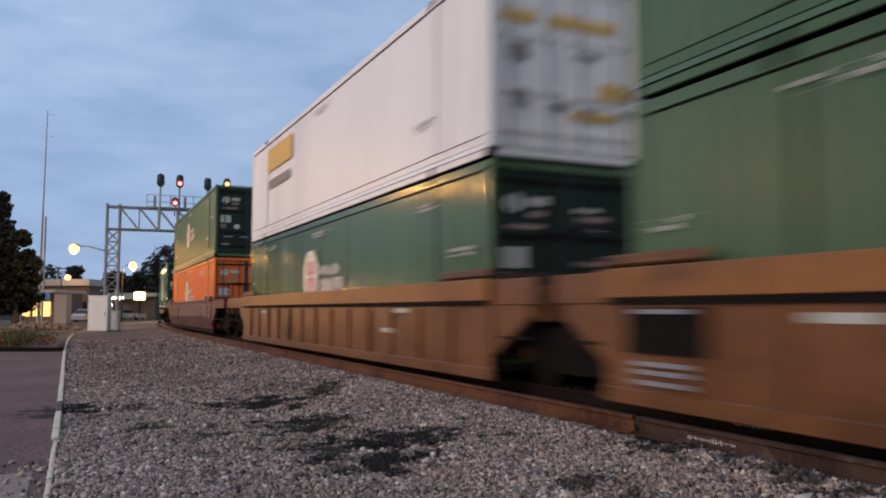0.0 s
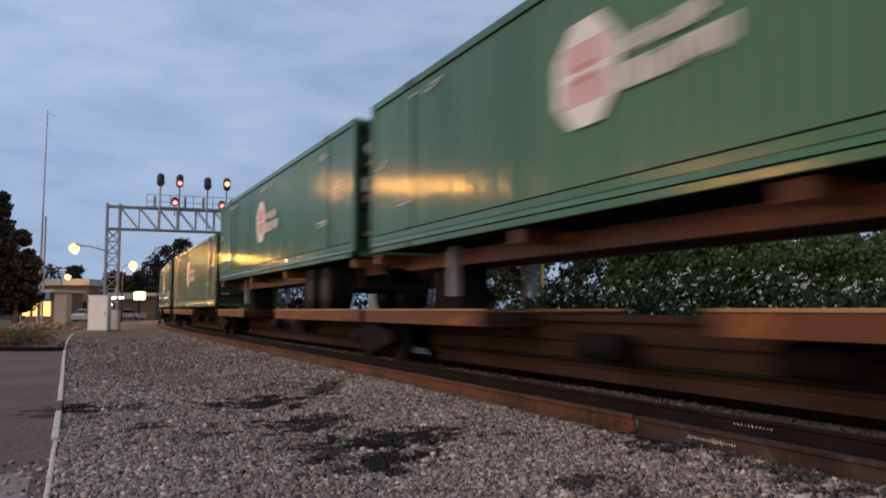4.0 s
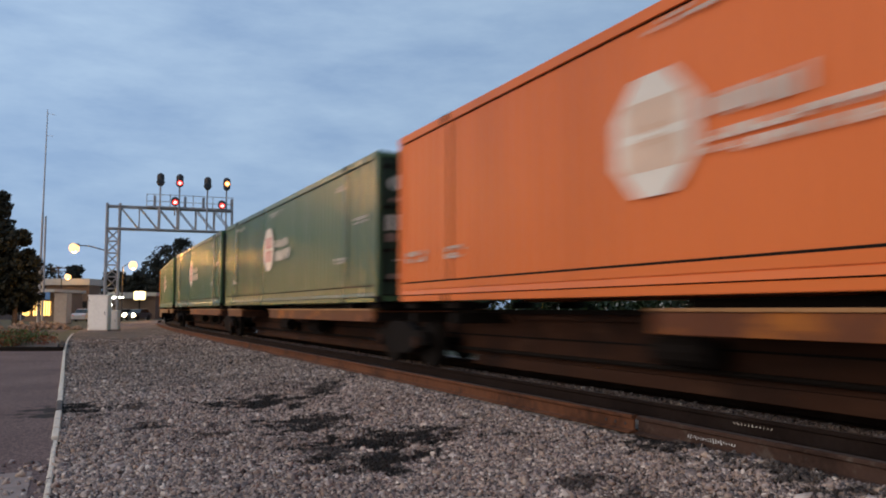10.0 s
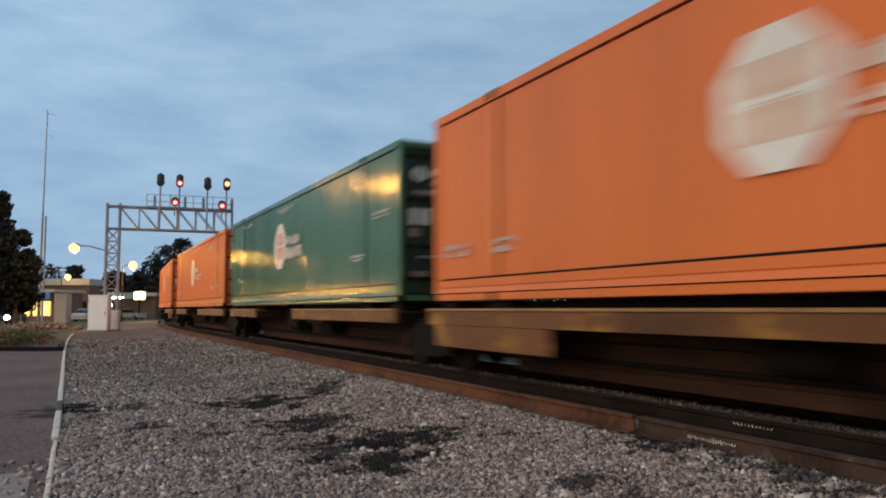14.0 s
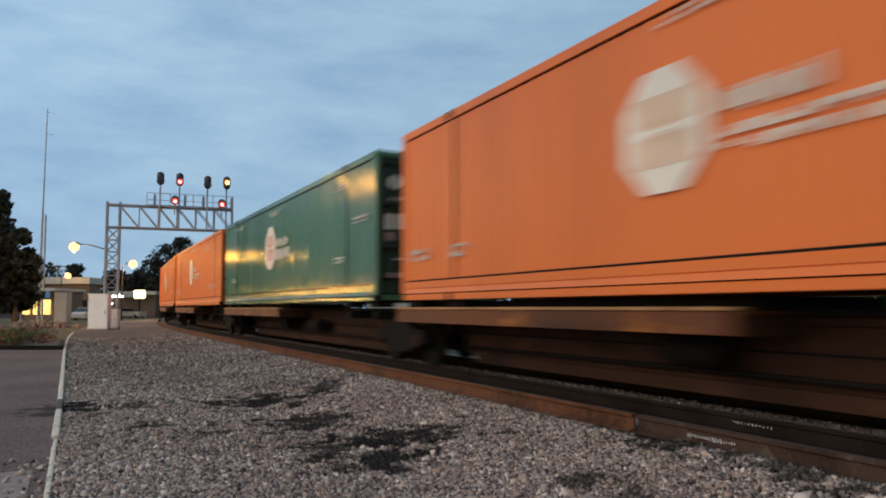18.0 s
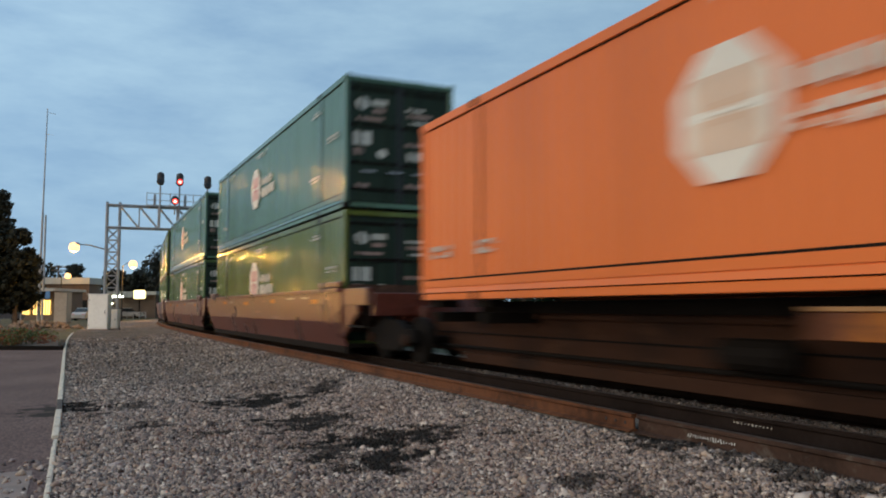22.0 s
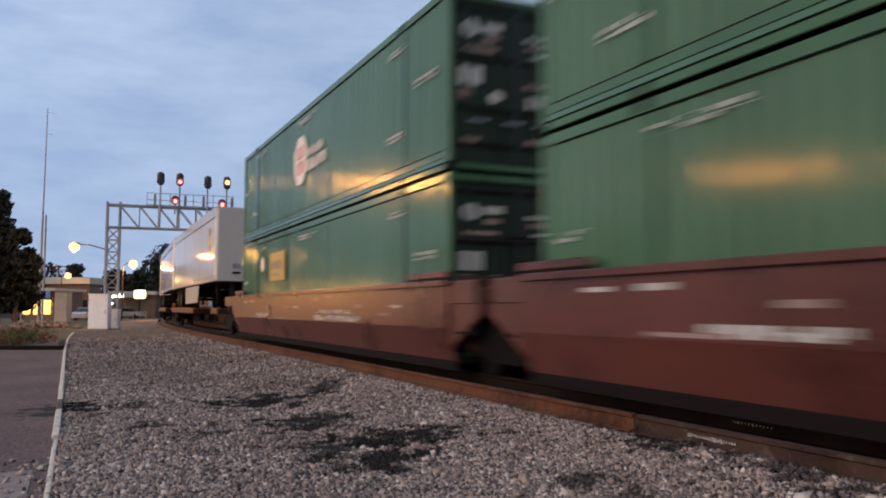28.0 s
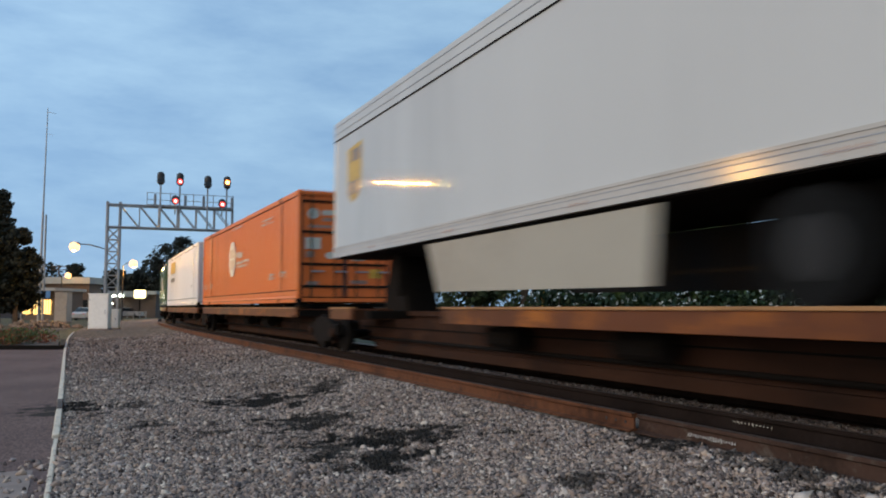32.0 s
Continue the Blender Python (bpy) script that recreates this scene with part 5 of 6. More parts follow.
# ---- signals, lamps, buildings, trees ----
def build_gantry():
    """A cantilever signal bridge over the track."""
    g = thing("signal_gantry", "grey lattice cantilever signal bridge with lit signals", "signal gantry", pose(-23.6, 57.0, 0, 0, 0, 21))
    # own axes: x across the track, y along it; the mast stands at x 0 to 0.85
    posts = [(-0.42, 0), (0.42, 0)]
    for x, y in posts:
        part("post", rods(((x, -0.35, 0), (x, -0.35, 9.05), 0.10), ((x, 0.35, 0), (x, 0.35, 9.05), 0.10), n=6), M_STEEL, g)
    bars = []
    for i in range(8):
        z0, z1 = 0.4 + i * 0.85, 0.4 + (i + 1) * 0.85
        for y in (-0.35, 0.35):
            bars += [((-0.42, y, z0), (0.42, y, z1), 0.03), ((0.42, y, z0), (-0.42, y, z1), 0.03), ((-0.42, y, z1), (0.42, y, z1), 0.035)]
    part("lattice", rods(*bars, n=5), M_STEEL, g)
    lo, hi, end = 7.25, 8.85, 8.25
    for y in (-0.45, 0.45):
        part("chord", rods(((-0.42, y, hi), (end, y, hi), 0.075), n=6), M_STEEL, g)
        part("chord", rods(((-0.42, y, lo), (end, y, lo), 0.075), n=6), M_STEEL, g)
        web = []
        xs = [0.42 + (end - 0.42) * i / 6 for i in range(7)]
        for i, x in enumerate(xs):
            web.append(((x, y, lo), (x, y, hi), 0.05))
            if i < 6:
                web.append(((x, y, hi), (xs[i + 1], y, lo), 0.04))
        part("web", rods(*web, n=5), M_STEEL, g)
    part("walkway", boxes((2.2, end, -0.5, 0.5, 8.90, 8.96)), M_STEEL, g)
    rail = []
    for x in (2.2, 3.8, 5.4, 6.8, end):
        rail.append(((x, -0.5, 8.9), (x, -0.5, 9.85), 0.03))
    for z in (9.3, 9.8):
        rail.append(((2.2, -0.5, z), (end, -0.5, z), 0.025))
    part("handrail", rods(*rail, n=5), M_STEEL, g)
    for x in (2.75, 4.85, 6.15, 8.2):
        part("relay_case", boxes((x - 0.09, x + 0.09, -0.3, 0.1, 8.87, 9.75), bevel=0.01), M_STEEL, g)
    heads = [(3.1, 10.85, None, 8.0), (4.42, 10.85, M_RED, 8.0), (4.12, 9.32, M_RED, None), (6.38, 10.75, None, 8.0), (7.75, 10.78, M_AMBER, 8.0), (7.42, 9.22, M_RED, None)]
    for x, z, lit, foot in heads:
        tall = 0.48 if foot else 0.33
        # a rounded case with one deep hood over the lens
        shell = [(z - tall, 0.08), (z - tall + 0.06, 0.18), (z - tall + 0.16, 0.25), (z + tall - 0.20, 0.26), (z + tall - 0.07, 0.20), (z + tall, 0.08)]
        head = part("signal_head", rods(*[((x, -0.75, a[0]), (x, -0.75, b[0]), a[1], b[1]) for a, b in zip(shell, shell[1:])], n=14), M_BLACK, g, "black signal head")
        zl = z + (0.0 if lit is M_AMBER else -0.20 if foot else -0.10)
        part("hood", rods(((x, -1.02, zl + 0.03), (x, -0.85, zl + 0.03), 0.225), n=14), M_BLACK, head)
        part("backing_bar", boxes((x - 0.29, x + 0.29, -0.80, -0.70, zl - 0.04, zl + 0.05)), M_BLACK, head)
        part("lens", rods(((x, -1.05, zl), (x, -1.022, zl), 0.19 if lit else 0.12), n=16), lit or M_GLASS, head, "glowing signal lens" if lit else "unlit signal lens")
        if lit:
            part("lens_core", rods(((x, -1.07, zl - 0.02), (x, -1.052, zl - 0.02), 0.135 if lit is M_AMBER else 0.105), n=14), M_AMBERCORE if lit is M_AMBER else M_REDCORE, head, "bright bulb behind the lens")
        if foot:
            part("signal_mast", rods(((x, -0.6, 7.2), (x, -0.6, z - tall), 0.06), n=6), M_STEEL, g)
        else:
            part("signal_bracket", rods(((x, -0.6, 8.3), (x, -0.75, z - tall), 0.05), n=6), M_STEEL, g)


def street_lamp(x, y, h, arm, heading, watts, label="tall steel street lamp glowing sodium orange", bulb=0.30, mat=None, power=True):
    """A pole with an arm that leans over by arm metres towards heading (degrees)."""
    lamp = thing("street_lamp", label, "street lamp", pose(x, y, 0, 0, 0, heading))
    part("pole", rods(((0, 0, 0), (0, 0, h - 0.25), 0.11, 0.075)), M_BLACK, lamp)
    part("arm", rods(((0, 0, h - 0.3), (arm * 0.6, 0, h + 0.05), 0.045), ((arm * 0.6, 0, h + 0.05), (arm, 0, h + 0.1), 0.04)), M_BLACK, lamp)
    head = part("lamp_head", boxes((arm - 0.1, arm + 0.55, -0.16, 0.16, h + 0.08, h + 0.24), bevel=0.04), M_STEEL, lamp)
    # bulb made larger than life: its size stands in for the halo
    bm = bmesh.new()
    bmesh.ops.create_icosphere(bm, subdivisions=2, radius=bulb)
    part("bulb", bm, mat or M_SODIUM, head, "glowing bulb enlarged for its halo", at=pose(arm + 0.25, 0, h - 0.1))
    if power:
        li = new("lamp_light", bpy.data.lights.new("lamp_light", "POINT"))
        li.data.energy, li.data.color, li.data.shadow_soft_size = watts, (1.0, 0.47, 0.09), 0.13
        a = radians(heading)
        li.location = (x + math.cos(a) * (arm + 0.25), y + math.sin(a) * (arm + 0.25), h - 0.1 - bulb - 0.05)
    return lamp


def blob_leaves(rng, centre, radii, n, size, verts, faces):
    for _ in range(n):
        d = Vector((rng.gauss(0, 1), rng.gauss(0, 1), rng.gauss(0, 1))).normalized() * (rng.random() ** 0.4)
        p = Vector((centre[0] + d.x * radii[0], centre[1] + d.y * radii[1], centre[2] + d.z * radii[2]))
        a = Vector((rng.gauss(0, 1), rng.gauss(0, 1), rng.gauss(0, 1))).normalized()
        b = a.orthogonal().normalized()
        c = a.cross(b)
        s = size * rng.uniform(0.6, 1.4)
        i = len(verts)
        verts += [p + b * s, p + c * s * 0.6, p - b * s, p - c * s * 0.6]
        faces.append((i, i + 1, i + 2, i + 3))


def leaf_mesh(name, verts, faces, material):
    me = bpy.data.meshes.new(name)
    me.from_pydata(verts, [], faces)
    me.materials.append(material)
    return me


def tree(x, y, h, spread, material, seed, label, leaves=2600, leaf=0.22, trunk_share=0.25, shape="round", clumps=70):
    rng = random.Random(seed)
    t = thing("tree", label, "tree", pose(x, y, 0), group="trees round the tracks")
    bm = bmesh.new()
    rod(bm, (0, 0, 0), (rng.uniform(-0.2, 0.2), 0, h * 0.45), h * 0.028, h * 0.018)
    rod(bm, (0, 0, h * 0.42), (rng.uniform(-0.4, 0.4), rng.uniform(-0.3, 0.3), h * 0.8), h * 0.018, h * 0.006)
    tips = []
    for i in range(9):
        a = i * 2.4 + rng.random()
        z0 = h * rng.uniform(trunk_share, 0.6)
        tip = (math.cos(a) * spread * 0.6, math.sin(a) * spread * 0.6, z0 + h * rng.uniform(0.08, 0.25))
        rod(bm, (0, 0, z0), tip, h * 0.010, h * 0.003, n=5)
        tips.append(tip)
    part("trunk", bm, M_BARK, t)
    verts, faces = [], []
    for i in range(clumps):
        k = rng.random()
        z = h * (trunk_share + (1 - trunk_share) * k)
        if shape == "cone":
            r = spread * (1.05 - k) * 0.8
        else:
            r = spread * math.sqrt(max(0.05, 1 - (1.75 * k - 0.72) ** 2)) * 0.85
        a = rng.uniform(0, math.tau)
        rr = r * math.sqrt(rng.random())
        size = spread * rng.uniform(0.20, 0.36)
        blob_leaves(rng, (math.cos(a) * rr, math.sin(a) * rr, min(z, h - size * 0.6)), (size, size, size * 0.7), leaves // clumps, leaf, verts, faces)
    part("crown", leaf_mesh("crown", verts, faces, material), None, t)
    return t


def shrub(x, y, h, spread, seed, flowers=60, material=None, label="leafy green shrub dotted with white blossom"):
    rng = random.Random(seed)
    t = thing("shrub", label, "shrub", pose(x, y, 0), group="hedge behind the track")
    bm = bmesh.new()
    for i in range(5):
        a = i * 1.3 + rng.random()
        rod(bm, (0, 0, 0), (math.cos(a) * spread * 0.5, math.sin(a) * spread * 0.5, h * 0.7), 0.03, 0.01, n=5)
    part("stems", bm, M_BARK, t)
    verts, faces = [], []
    for i in range(14):
        a, r = rng.uniform(0, math.tau), spread * math.sqrt(rng.random()) * 0.8
        blob_leaves(rng, (math.cos(a) * r, math.sin(a) * r, h * rng.uniform(0.3, 0.85)), (spread * 0.35, spread * 0.35, h * 0.22), 110, 0.085, verts, faces)
    part("foliage", leaf_mesh("foliage", verts, faces, material or M_LEAFHEDGE), None, t)
    if flowers:
        verts, faces = [], []
        for i in range(flowers):
            a, r = rng.uniform(0, math.tau), spread * math.sqrt(rng.random()) * 1.05
            blob_leaves(rng, (math.cos(a) * r, math.sin(a) * r, h * rng.uniform(0.45, 1.05)), (0.08, 0.08, 0.06), 5, 0.04, verts, faces)
        part("blossom", leaf_mesh("blossom", verts, faces, M_FLOWER), None, t, "small white flowers")
    return t


def cabinet(name, x, y, w, d, h, material, label, turn=0):
    c = thing(name, label, "equipment cabinet", pose(x, y, 0, 0, 0, turn))
    part("plinth", boxes((-w / 2 - 0.05, w / 2 + 0.05, -d / 2 - 0.05, d / 2 + 0.05, 0, 0.12)), M_CONCRETE, c)
    part("body", boxes((-w / 2, w / 2, -d / 2, d / 2, 0.12, h - 0.06), bevel=0.015), material, c)
    part("lid", boxes((-w / 2 - 0.05, w / 2 + 0.05, -d / 2 - 0.05, d / 2 + 0.05, h - 0.06, h), bevel=0.015), material, c)
    door = part("door", boxes((-w / 2 + 0.06, w / 2 - 0.06, -d / 2 - 0.025, -d / 2 - 0.002, 0.22, h - 0.14), bevel=0.006), material, c)
    part("handle", boxes((w / 2 - 0.2, w / 2 - 0.16, -d / 2 - 0.06, -d / 2 - 0.025, h * 0.45, h * 0.55)), M_STEEL, door)
    for z in (0.4, h - 0.4):
        part("hinge", rods(((-w / 2 + 0.06, -d / 2 - 0.02, z - 0.06), (-w / 2 + 0.06, -d / 2 - 0.02, z + 0.06), 0.02)), M_STEEL, door)
    return c


def build_left():
    cabinet("signal_cabinet", -23.0, 53.8, 1.25, 0.9, 2.45, M_CABINET, "tall white signal equipment cabinet", 8)
    cabinet("relay_box", -22.75, 55.5, 0.72, 0.6, 1.42, M_CABINET, "small white relay box on the gravel", 8)
    cabinet("tan_cabinet", -38.6, 81.5, 1.25, 1.2, 3.1, M_TANBOX, "tall tan utility cabinet", 4)
    # radio mast
    mast = thing("radio_mast", "slender grey radio mast with a side pole", "mast", pose(-41.1, 81.5, 0))
    part("mast_tube", rods(((0, 0, 0), (0.1, 0, 11.3), 0.15, 0.11), ((0.1, 0, 11.3), (0.2, 0, 22.1), 0.09, 0.045)), M_STEEL, mast)
    part("side_pole", rods(((0.42, 0, 0), (0.42, 0, 11.0), 0.13, 0.10)), M_STEEL, mast)
    part("antenna", rods(((0.2, 0, 21.7), (1.1, 0, 21.5), 0.02), ((0.2, 0, 19.4), (0.9, 0, 19.3), 0.015)), M_STEEL, mast)
    # lit lamps beyond the lot
    street_lamp(-25.1, 59.5, 6.15, 2.15, 180, 1050, bulb=0.37)
    street_lamp(-38.05, 95.0, 6.8, 0.95, 0, 2200, bulb=0.48)
    street_lamp(-51.95, 109.0, 6.0, 0.6, 0, 150, bulb=0.40)
    # out of view, added in place of a lit front that gleams low
    street_lamp(-35.6, 56.5, 2.9, 0.35, 0, 50, "unseen low lamp standing in for a lit shop front", 0.16)
    # lamps along the lot's far side, whose gleam runs along the passing train
    street_lamp(-28.0, 38.6, 9.8, 0.6, 0, 1800)
    street_lamp(-29.0, 17.8, 8.3, 0.6, 0, 1400)
    street_lamp(-83.0, 122.0, 7.3, 0.6, 0, 9500)
    # unseen low source of unknown kind, added for the lowest gleam
    street_lamp(-54.4, 72.0, 3.6, 0.5, 0, 2600, "unseen low lamp added for the low gleam on the train", 0.22)


def build_right():
    for i, (x, y, h, sp) in enumerate(((1.5, 46, 7.9, 2.8), (4.6, 45, 9.3, 3.0), (7.8, 46, 9.8, 3.0), (10.7, 45, 10.2, 2.8), (13.2, 46, 9.0, 2.6), (15.8, 45, 7.7, 2.4), (18.8, 46, 6.2, 2.6), (21.8, 45, 6.3, 2.8), (25.0, 45, 6.0, 2.8), (28.4, 45, 6.2, 3.0), (31.8, 45, 6.3, 3.2))):
        tree(x, y, h, sp, M_LEAFOLIVE if i < 6 else M_LEAF, 40 + i, "dark green roadside tree behind the track" if i < 6 else "low leafy green tree behind the track", 9000, 0.13, 0.04)
    for i, (x, y, h, sp) in enumerate(((9.4, 38.5, 5.0, 2.2), (12.6, 38, 5.3, 2.3), (15.7, 38.5, 4.8, 2.2), (19.0, 38, 5.1, 2.3), (22.4, 38.5, 5.0, 2.3), (25.6, 38, 5.2, 2.4))):
        tree(x, y, h, sp, M_LEAFLIGHT, 60 + i, "broad light green bushy tree behind the hedge", 7000, 0.12, 0.03)
    rng = random.Random(8)
    for i in range(17):
        shrub(3.2 + i * 1.15, 25.5 - i * 0.28 + rng.uniform(-0.6, 0.6), rng.uniform(2.0, 2.7), rng.uniform(0.9, 1.3), 70 + i, 60)
    street_lamp(-0.8, 60.0, 3.6, 1.3, 180, 60, "small street lamp with a pale white light", 0.13, M_COLD)
    street_lamp(4.95, 40.0, 4.2, 1.1, 180, 40, "slim street lamp with a pale light before trees", 0.11, M_COLD)
    van = thing("delivery_van", "pale box van parked behind the track", "van", pose(-3.8, 61.0, 0, 0, 0, 6))
    part("box_body", boxes((-1.9, 1.2, -0.95, 0.95, 0.55, 2.65), bevel=0.05), M_FASCIA, van)
    part("cab", prism([(1.22, 0.5), (2.7, 0.5), (2.7, 1.25), (2.1, 2.0), (1.22, 2.1)], -0.9, 0.9), M_FASCIA, van)
    part("window", boxes((1.35, 1.95, -0.912, -0.902, 1.3, 1.9)), M_GLASS, van)
    for x in (-1.2, 1.9):
        for y in (-0.85, 0.85):
            part("wheel", rods(((x, y - 0.1, 0.34), (x, y + 0.1, 0.34), 0.34), n=14), M_TYRE, van)
    post = thing("marker_post", "slim yellow marker post", "post", pose(3.3, 26.5, 0))
    part("post_tube", rods(((0, 0, 0), (0, 0, 3.05), 0.05)), M_YELLOW, post)
    part("post_cap", rods(((0, 0, 3.05), (0, 0, 3.1), 0.065)), M_DARK, post)


def build_far():
    rng = random.Random(21)
    for i, (x, y, h, sp) in enumerate(((-35.3, 63.5, 10.9, 2.2), (-37.0, 65, 10.2, 2.4), (-33.6, 63, 7.8, 1.7), (-35.4, 62.5, 8.2, 2.4), (-34.2, 64, 6.0, 2.2), (-40.5, 66, 11.5, 3.0))):
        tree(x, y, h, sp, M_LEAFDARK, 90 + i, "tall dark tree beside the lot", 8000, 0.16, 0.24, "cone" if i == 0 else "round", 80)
    for i, (x, y, h, sp) in enumerate(((-52.0, 150, 13.6, 4.2), (-48.0, 148, 14.6, 4.2), (-43, 150, 14, 5), (-69.0, 150, 9.8, 2.8), (-62.5, 152, 8.8, 3.2), (-57.5, 152, 8.4, 3.0))):
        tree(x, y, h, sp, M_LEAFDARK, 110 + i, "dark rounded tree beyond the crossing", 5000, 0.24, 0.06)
    for i, (x, y) in enumerate(((-58, 62), (-66, 52), (-60, 44), (-70, 34), (-64, 22), (-72, 12), (-66, 0), (-74, -10), (-68, -22))):
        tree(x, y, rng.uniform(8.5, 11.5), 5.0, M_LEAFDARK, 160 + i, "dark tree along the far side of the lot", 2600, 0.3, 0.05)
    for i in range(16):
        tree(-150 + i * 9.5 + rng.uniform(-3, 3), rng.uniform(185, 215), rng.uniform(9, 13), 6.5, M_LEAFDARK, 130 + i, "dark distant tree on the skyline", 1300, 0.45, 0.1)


def building(x0, x1, y0, y1, h, label, wall, fascia=0.9):
    """A low flat-roofed shop; its front looks to -y."""
    b = thing("shop_building", label, "building", pose(0, 0, 0))
    part("wall", boxes((x0, x1, y0, y1, 0, h - fascia)), wall, b)
    part("roof_fascia", boxes((x0 - 0.4, x1 + 0.4, y0 - 0.8, y1 + 0.2, h - fascia, h)), M_FASCIA, b, "pale roof fascia")
    return b


def build_shops():
    shop = building(-55.5, -49.5, 112, 116, 5.75, "low flat-roofed shop with lit windows", M_WALLTAN)
    for i in range(4):
        x = -54.9 + i * 1.4
        win = part("window", boxes((x, x + 1.1, 111.93, 111.99, 0.6, 2.6)), M_WARM if i in (0, 1) else M_GLASS, shop, "lit shop window")
        part("window_frame", boxes((x - 0.08, x, 111.9, 111.98, 0.5, 2.7)), M_STEEL, win)
        part("window_frame", boxes((x + 1.1, x + 1.18, 111.9, 111.98, 0.5, 2.7)), M_STEEL, win)
    wing = building(-53.4, -49.0, 101, 109, 4.0, "low shop wing with a blue band and lit front", M_WALLTAN, 0.35)
    part("blue_band", boxes((-52.0, -49.1, 100.1, 100.19, 2.70, 3.62)), M_BLUE, wing, "blue sign band")
    for i in range(3):
        x = -52.9 + i * 1.3
        win = part("window", boxes((x, x + 1.0, 100.88, 100.95, 0.7, 2.5)), M_WARM, wing, "yellow-lit shop window")
        for k in range(4):
            part("mullion", boxes((x + k * 0.31, x + k * 0.31 + 0.09, 100.82, 100.878, 0.6, 2.6)), M_DARK, win)
    far = building(-50.0, -43.4, 121, 130, 4.0, "dim low building with a lit canopy", M_WALLTAN, 0.5)
    for i in range(6):
        part("canopy_light", boxes((-50.1 + i * 0.42, -49.85 + i * 0.42, 119.5, 119.7, 3.1, 3.4)), M_COLD, far, "white canopy light")
    part("canopy_beam", boxes((-51.4, -44.4, 119.7, 120.19, 3.1, 3.49)), M_FASCIA, far)
    sign = thing("lit_sign", "glowing pale-yellow sign on a pole", "sign", pose(-44.1, 116.5, 0))
    part("sign_box", boxes((-0.85, 0.85, -0.15, 0.15, 2.85, 4.1), bevel=0.14), M_SIGN, sign, "glowing sign box")
    part("sign_pole", rods(((0, 0, 0), (0, 0, 2.9), 0.09)), M_DARK, sign)
    pole = thing("utility_pole", "dark wooden utility pole with crossarms", "utility pole", pose(-62.5, 130, 0))
    part("pole", rods(((0, 0, 0), (0, 0, 8.4), 0.16, 0.11)), M_BARK, pole)
    for z in (7.6, 8.1):
        part("crossarm", boxes((-1.2, 1.2, -0.06, 0.06, z, z + 0.14)), M_BARK, pole)
    for x in (-1.0, 0.0, 1.0):
        part("insulator", rods(((x, 0, 8.24), (x, 0, 8.45), 0.05)), M_STEEL, pole)
    light = thing("post_light", "short post with a small cold white light", "lamp", pose(-45.5, 110, 0))
    part("post_tube", rods(((0, 0, 0), (0, 0, 1.95), 0.05)), M_DARK, light)
    part("bulb", rods(((0, -0.06, 2.05), (0, 0.06, 2.05), 0.20), n=12), M_COLD, light, "cold white bulb")
    post = thing("fence_post", "thin grey post beside the lot", "post", pose(-42.6, 81.0, 0))
    part("post_tube", rods(((0, 0, 0), (0, 0, 4.8), 0.06)), M_STEEL, post)
    # parked cars under the trees and before the far building
    for x, y, turn, mat, lab in ((-46.6, 118.6, 0, M_CARBODY, "silver parked car"), (-36.4, 122, 80, M_CARDARK, "dark parked car"), (-50.5, 92, 20, M_CARDARK, "dark parked car under trees"), (-43.1, 97.5, 84, M_CARBODY, "silver parked car beside a cabinet")):
        make_car(lab + " at the shops", mat, pose(x, y, 0.02, 0, 0, turn))
    # low fence along the road
    fence = thing("fence", "low pale rail fence beside the crossing road", "fence", pose(-45.5, 115.6, 0))
    for i in range(4):
        part("fence_post", boxes((i * 0.9 - 0.05, i * 0.9 + 0.05, -0.05, 0.05, 0, 1.0)), M_STEEL, fence)
    for z in (0.45, 0.85):
        part("fence_rail", boxes((0, 2.7, -0.03, 0.03, z, z + 0.1)), M_STEEL, fence)


def make_car(label, mat, m, lit=False):
    c = thing("car", label, "car", m)
    part("body", prism([(-2.15, 0.3), (2.15, 0.3), (2.2, 0.62), (2.0, 0.85), (0.95, 0.95), (-1.9, 1.0), (-2.2, 0.75)], -0.88, 0.88), mat, c)
    cabin = part("cabin", prism([(-1.75, 0.96), (0.95, 0.94), (0.25, 1.45), (-1.2, 1.47)], -0.78, 0.78), M_GLASS, c)
    part("roof", prism([(-1.22, 1.44), (0.27, 1.42), (0.2, 1.5), (-1.1, 1.52)], -0.76, 0.76), mat, cabin)
    for x in (-1.3, 1.35):
        for y in (-0.8, 0.8):
            wh = part("wheel", rods(((x, y - 0.1, 0.32), (x, y + 0.1, 0.32), 0.32), n=14), M_TYRE, c)
            part("rim", rods(((x, y - 0.105, 0.32), (x, y + 0.105, 0.32), 0.19), n=10), M_RIM, wh)
    for y in (-0.65, 0.65):
        # lit headlights are oversized to include their glare
        part("headlight", rods(((2.1, y, 0.68), (2.21, y, 0.68), 0.25 if lit else 0.1), n=12), M_HEAD if lit else M_GLASS, c, "glowing headlight enlarged for its glare" if lit else "")
        part("tail_light", boxes((-2.2, -2.12, y - 0.12, y + 0.12, 0.68, 0.82)), M_PINK, c)
    return c


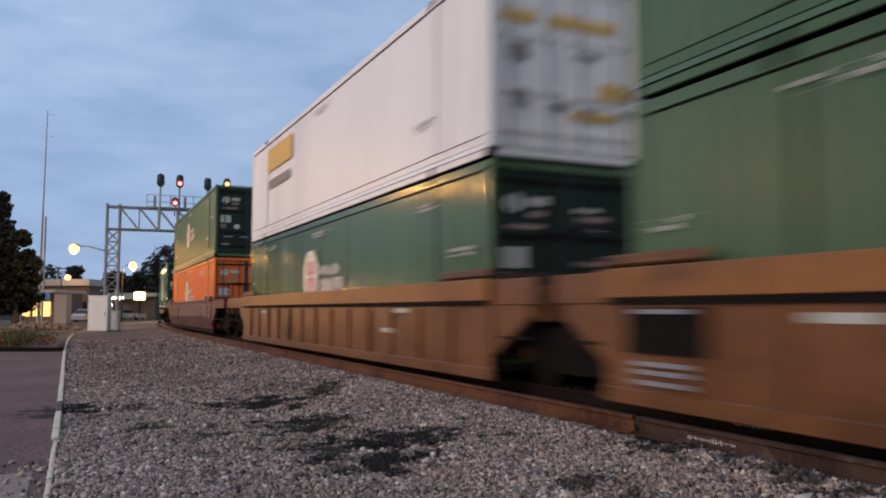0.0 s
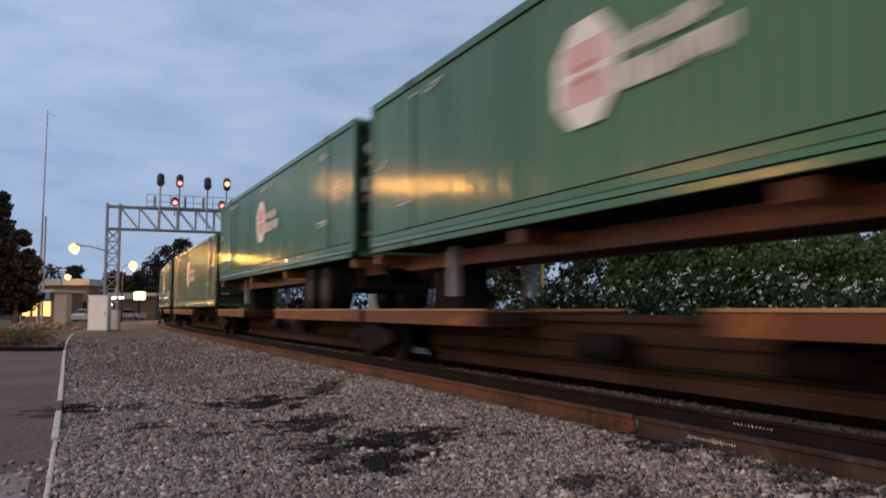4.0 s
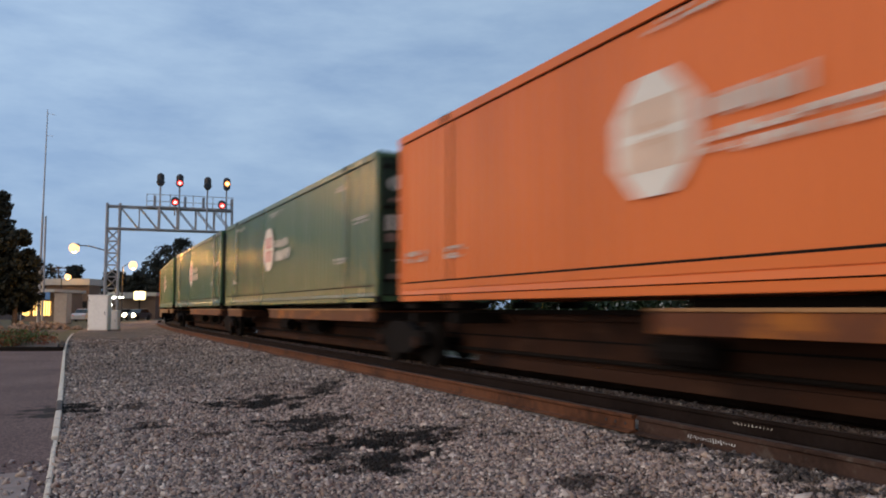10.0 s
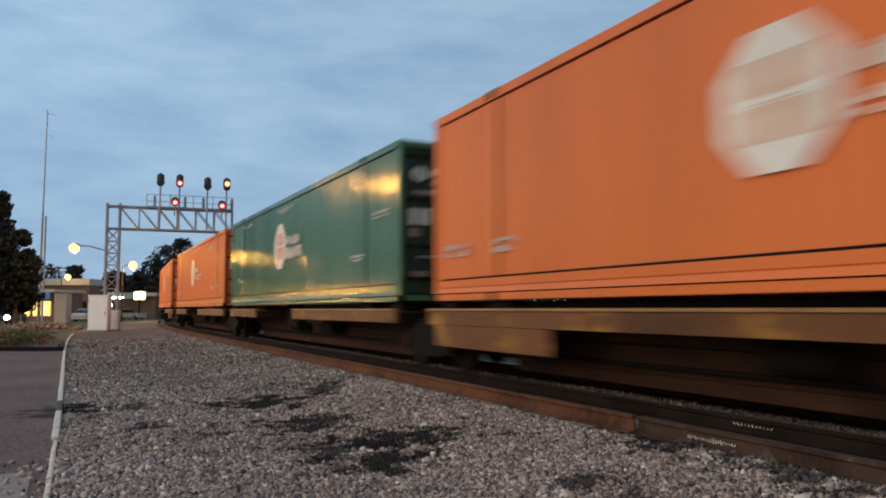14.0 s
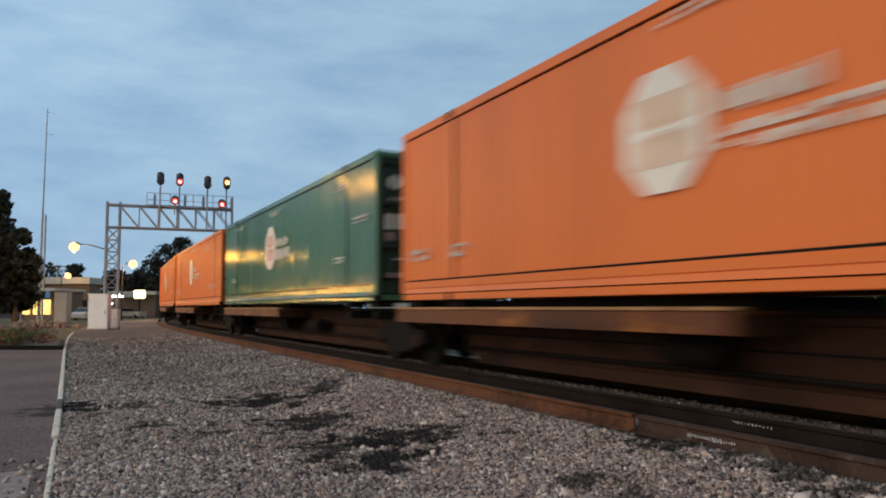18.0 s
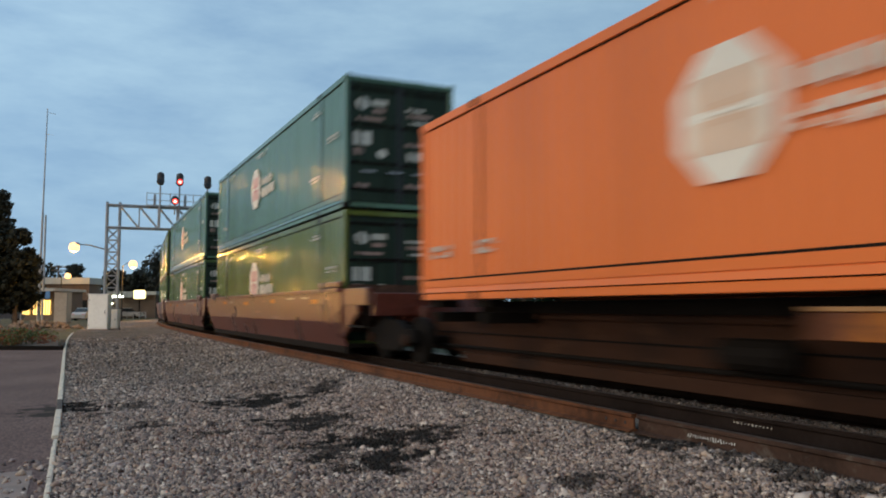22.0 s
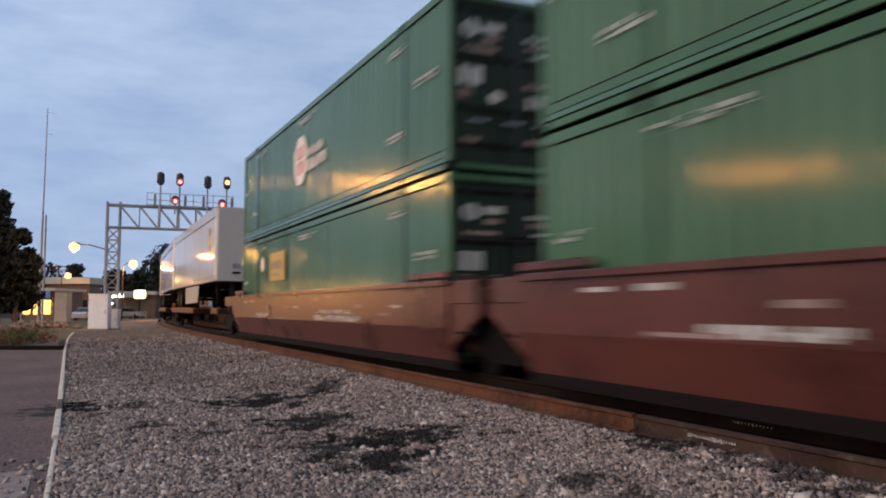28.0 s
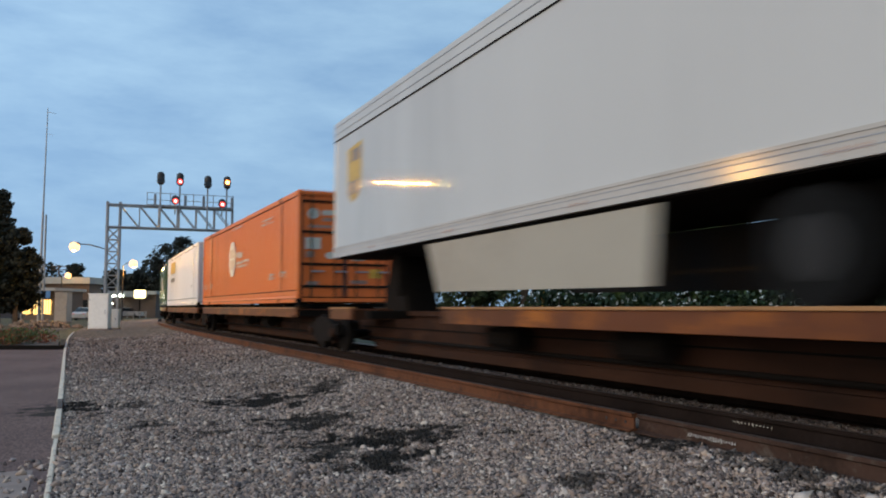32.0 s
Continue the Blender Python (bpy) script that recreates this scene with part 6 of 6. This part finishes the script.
def build_bed():
    """A planted island at the lot's edge."""
    rng = random.Random(31)
    bed = thing("flower_bed", "kerbed planting bed of low red and green plants", "flower bed", pose(0, 0, 0), kind="structure")
    def slab(pts, z0, z1):
        bm = bmesh.new()
        lo, hi = [bm.verts.new((x, y, z0)) for x, y in pts], [bm.verts.new((x, y, z1)) for x, y in pts]
        bm.faces.new(hi)
        for k in range(len(pts)):
            bm.faces.new((lo[k], lo[(k + 1) % len(pts)], hi[(k + 1) % len(pts)], hi[k]))
        bmesh.ops.recalc_face_normals(bm, faces=bm.faces)
        return bm
    part("soil", slab([(-24, 28.7), (-13.75, 28.7), (-16.1, 33.8), (-24, 33.8)], 0.0, 0.14), M_BARK, bed)
    part("bed_kerb", slab([(-24, 28.5), (-13.45, 28.5), (-13.55, 28.68), (-24, 28.68)], 0.0, 0.17), M_DARK, bed)
    part("bed_kerb", slab([(-13.50, 28.70), (-15.95, 34.0), (-16.1, 33.9), (-13.68, 28.75)], 0.0, 0.17), M_DARK, bed)
    for i in range(40):
        y = rng.uniform(29.0, 33.5)
        x = rng.uniform(-21.0, -14.3 - (y - 28.7) * 0.46)
        shrub_mat = M_BEDRED if rng.random() < 0.5 else M_BEDGREEN
        t = thing("bedding_plant", "low reddish bedding plant" if shrub_mat is M_BEDRED else "low green bedding plant", "plant", pose(x, y, 0.12), group="bedding plants")
        verts, faces = [], []
        tall = 0.2 if x > -15.5 else 0.3
        blob_leaves(rng, (0, 0, tall), (0.62, 0.62, tall), 360, 0.038, verts, faces)
        part("foliage", leaf_mesh("foliage", verts, faces, shrub_mat), None, t)


def build_rubble():
    rng = random.Random(17)
    bm = bmesh.new()
    for i in range(150):
        x, y = rng.gauss(0, 1.5), rng.gauss(0, 0.9)
        r = rng.uniform(0.08, 0.26)
        z = max(0, 0.45 - 0.16 * (x * x / 2 + y * y)) * rng.random()
        m = Matrix.Translation((x, y, z + r * 0.4)) @ Euler((rng.random() * 6, rng.random() * 6, 0)).to_matrix().to_4x4() @ Matrix.Diagonal((r, r * rng.uniform(0.6, 1), r * rng.uniform(0.5, 0.9), 1))
        bmesh.ops.create_icosphere(bm, subdivisions=1, radius=1, matrix=m)
    solid("rubble_heap", bm, M_BALLAST, "low heap of grey rubble beside the gravel", "rubble", pose(-30.2, 60.0, 0), kind="stuff")


build_ground()
build_track()
build_kerb()
build_train()
build_gantry()
build_left()
build_right()
build_far()
build_shops()
build_bed()
build_rubble()
CAR = make_car("dark car driving with its headlights on", M_CARDARK, pose(-43, 115, 0.02), True)
build_stones()
motions()
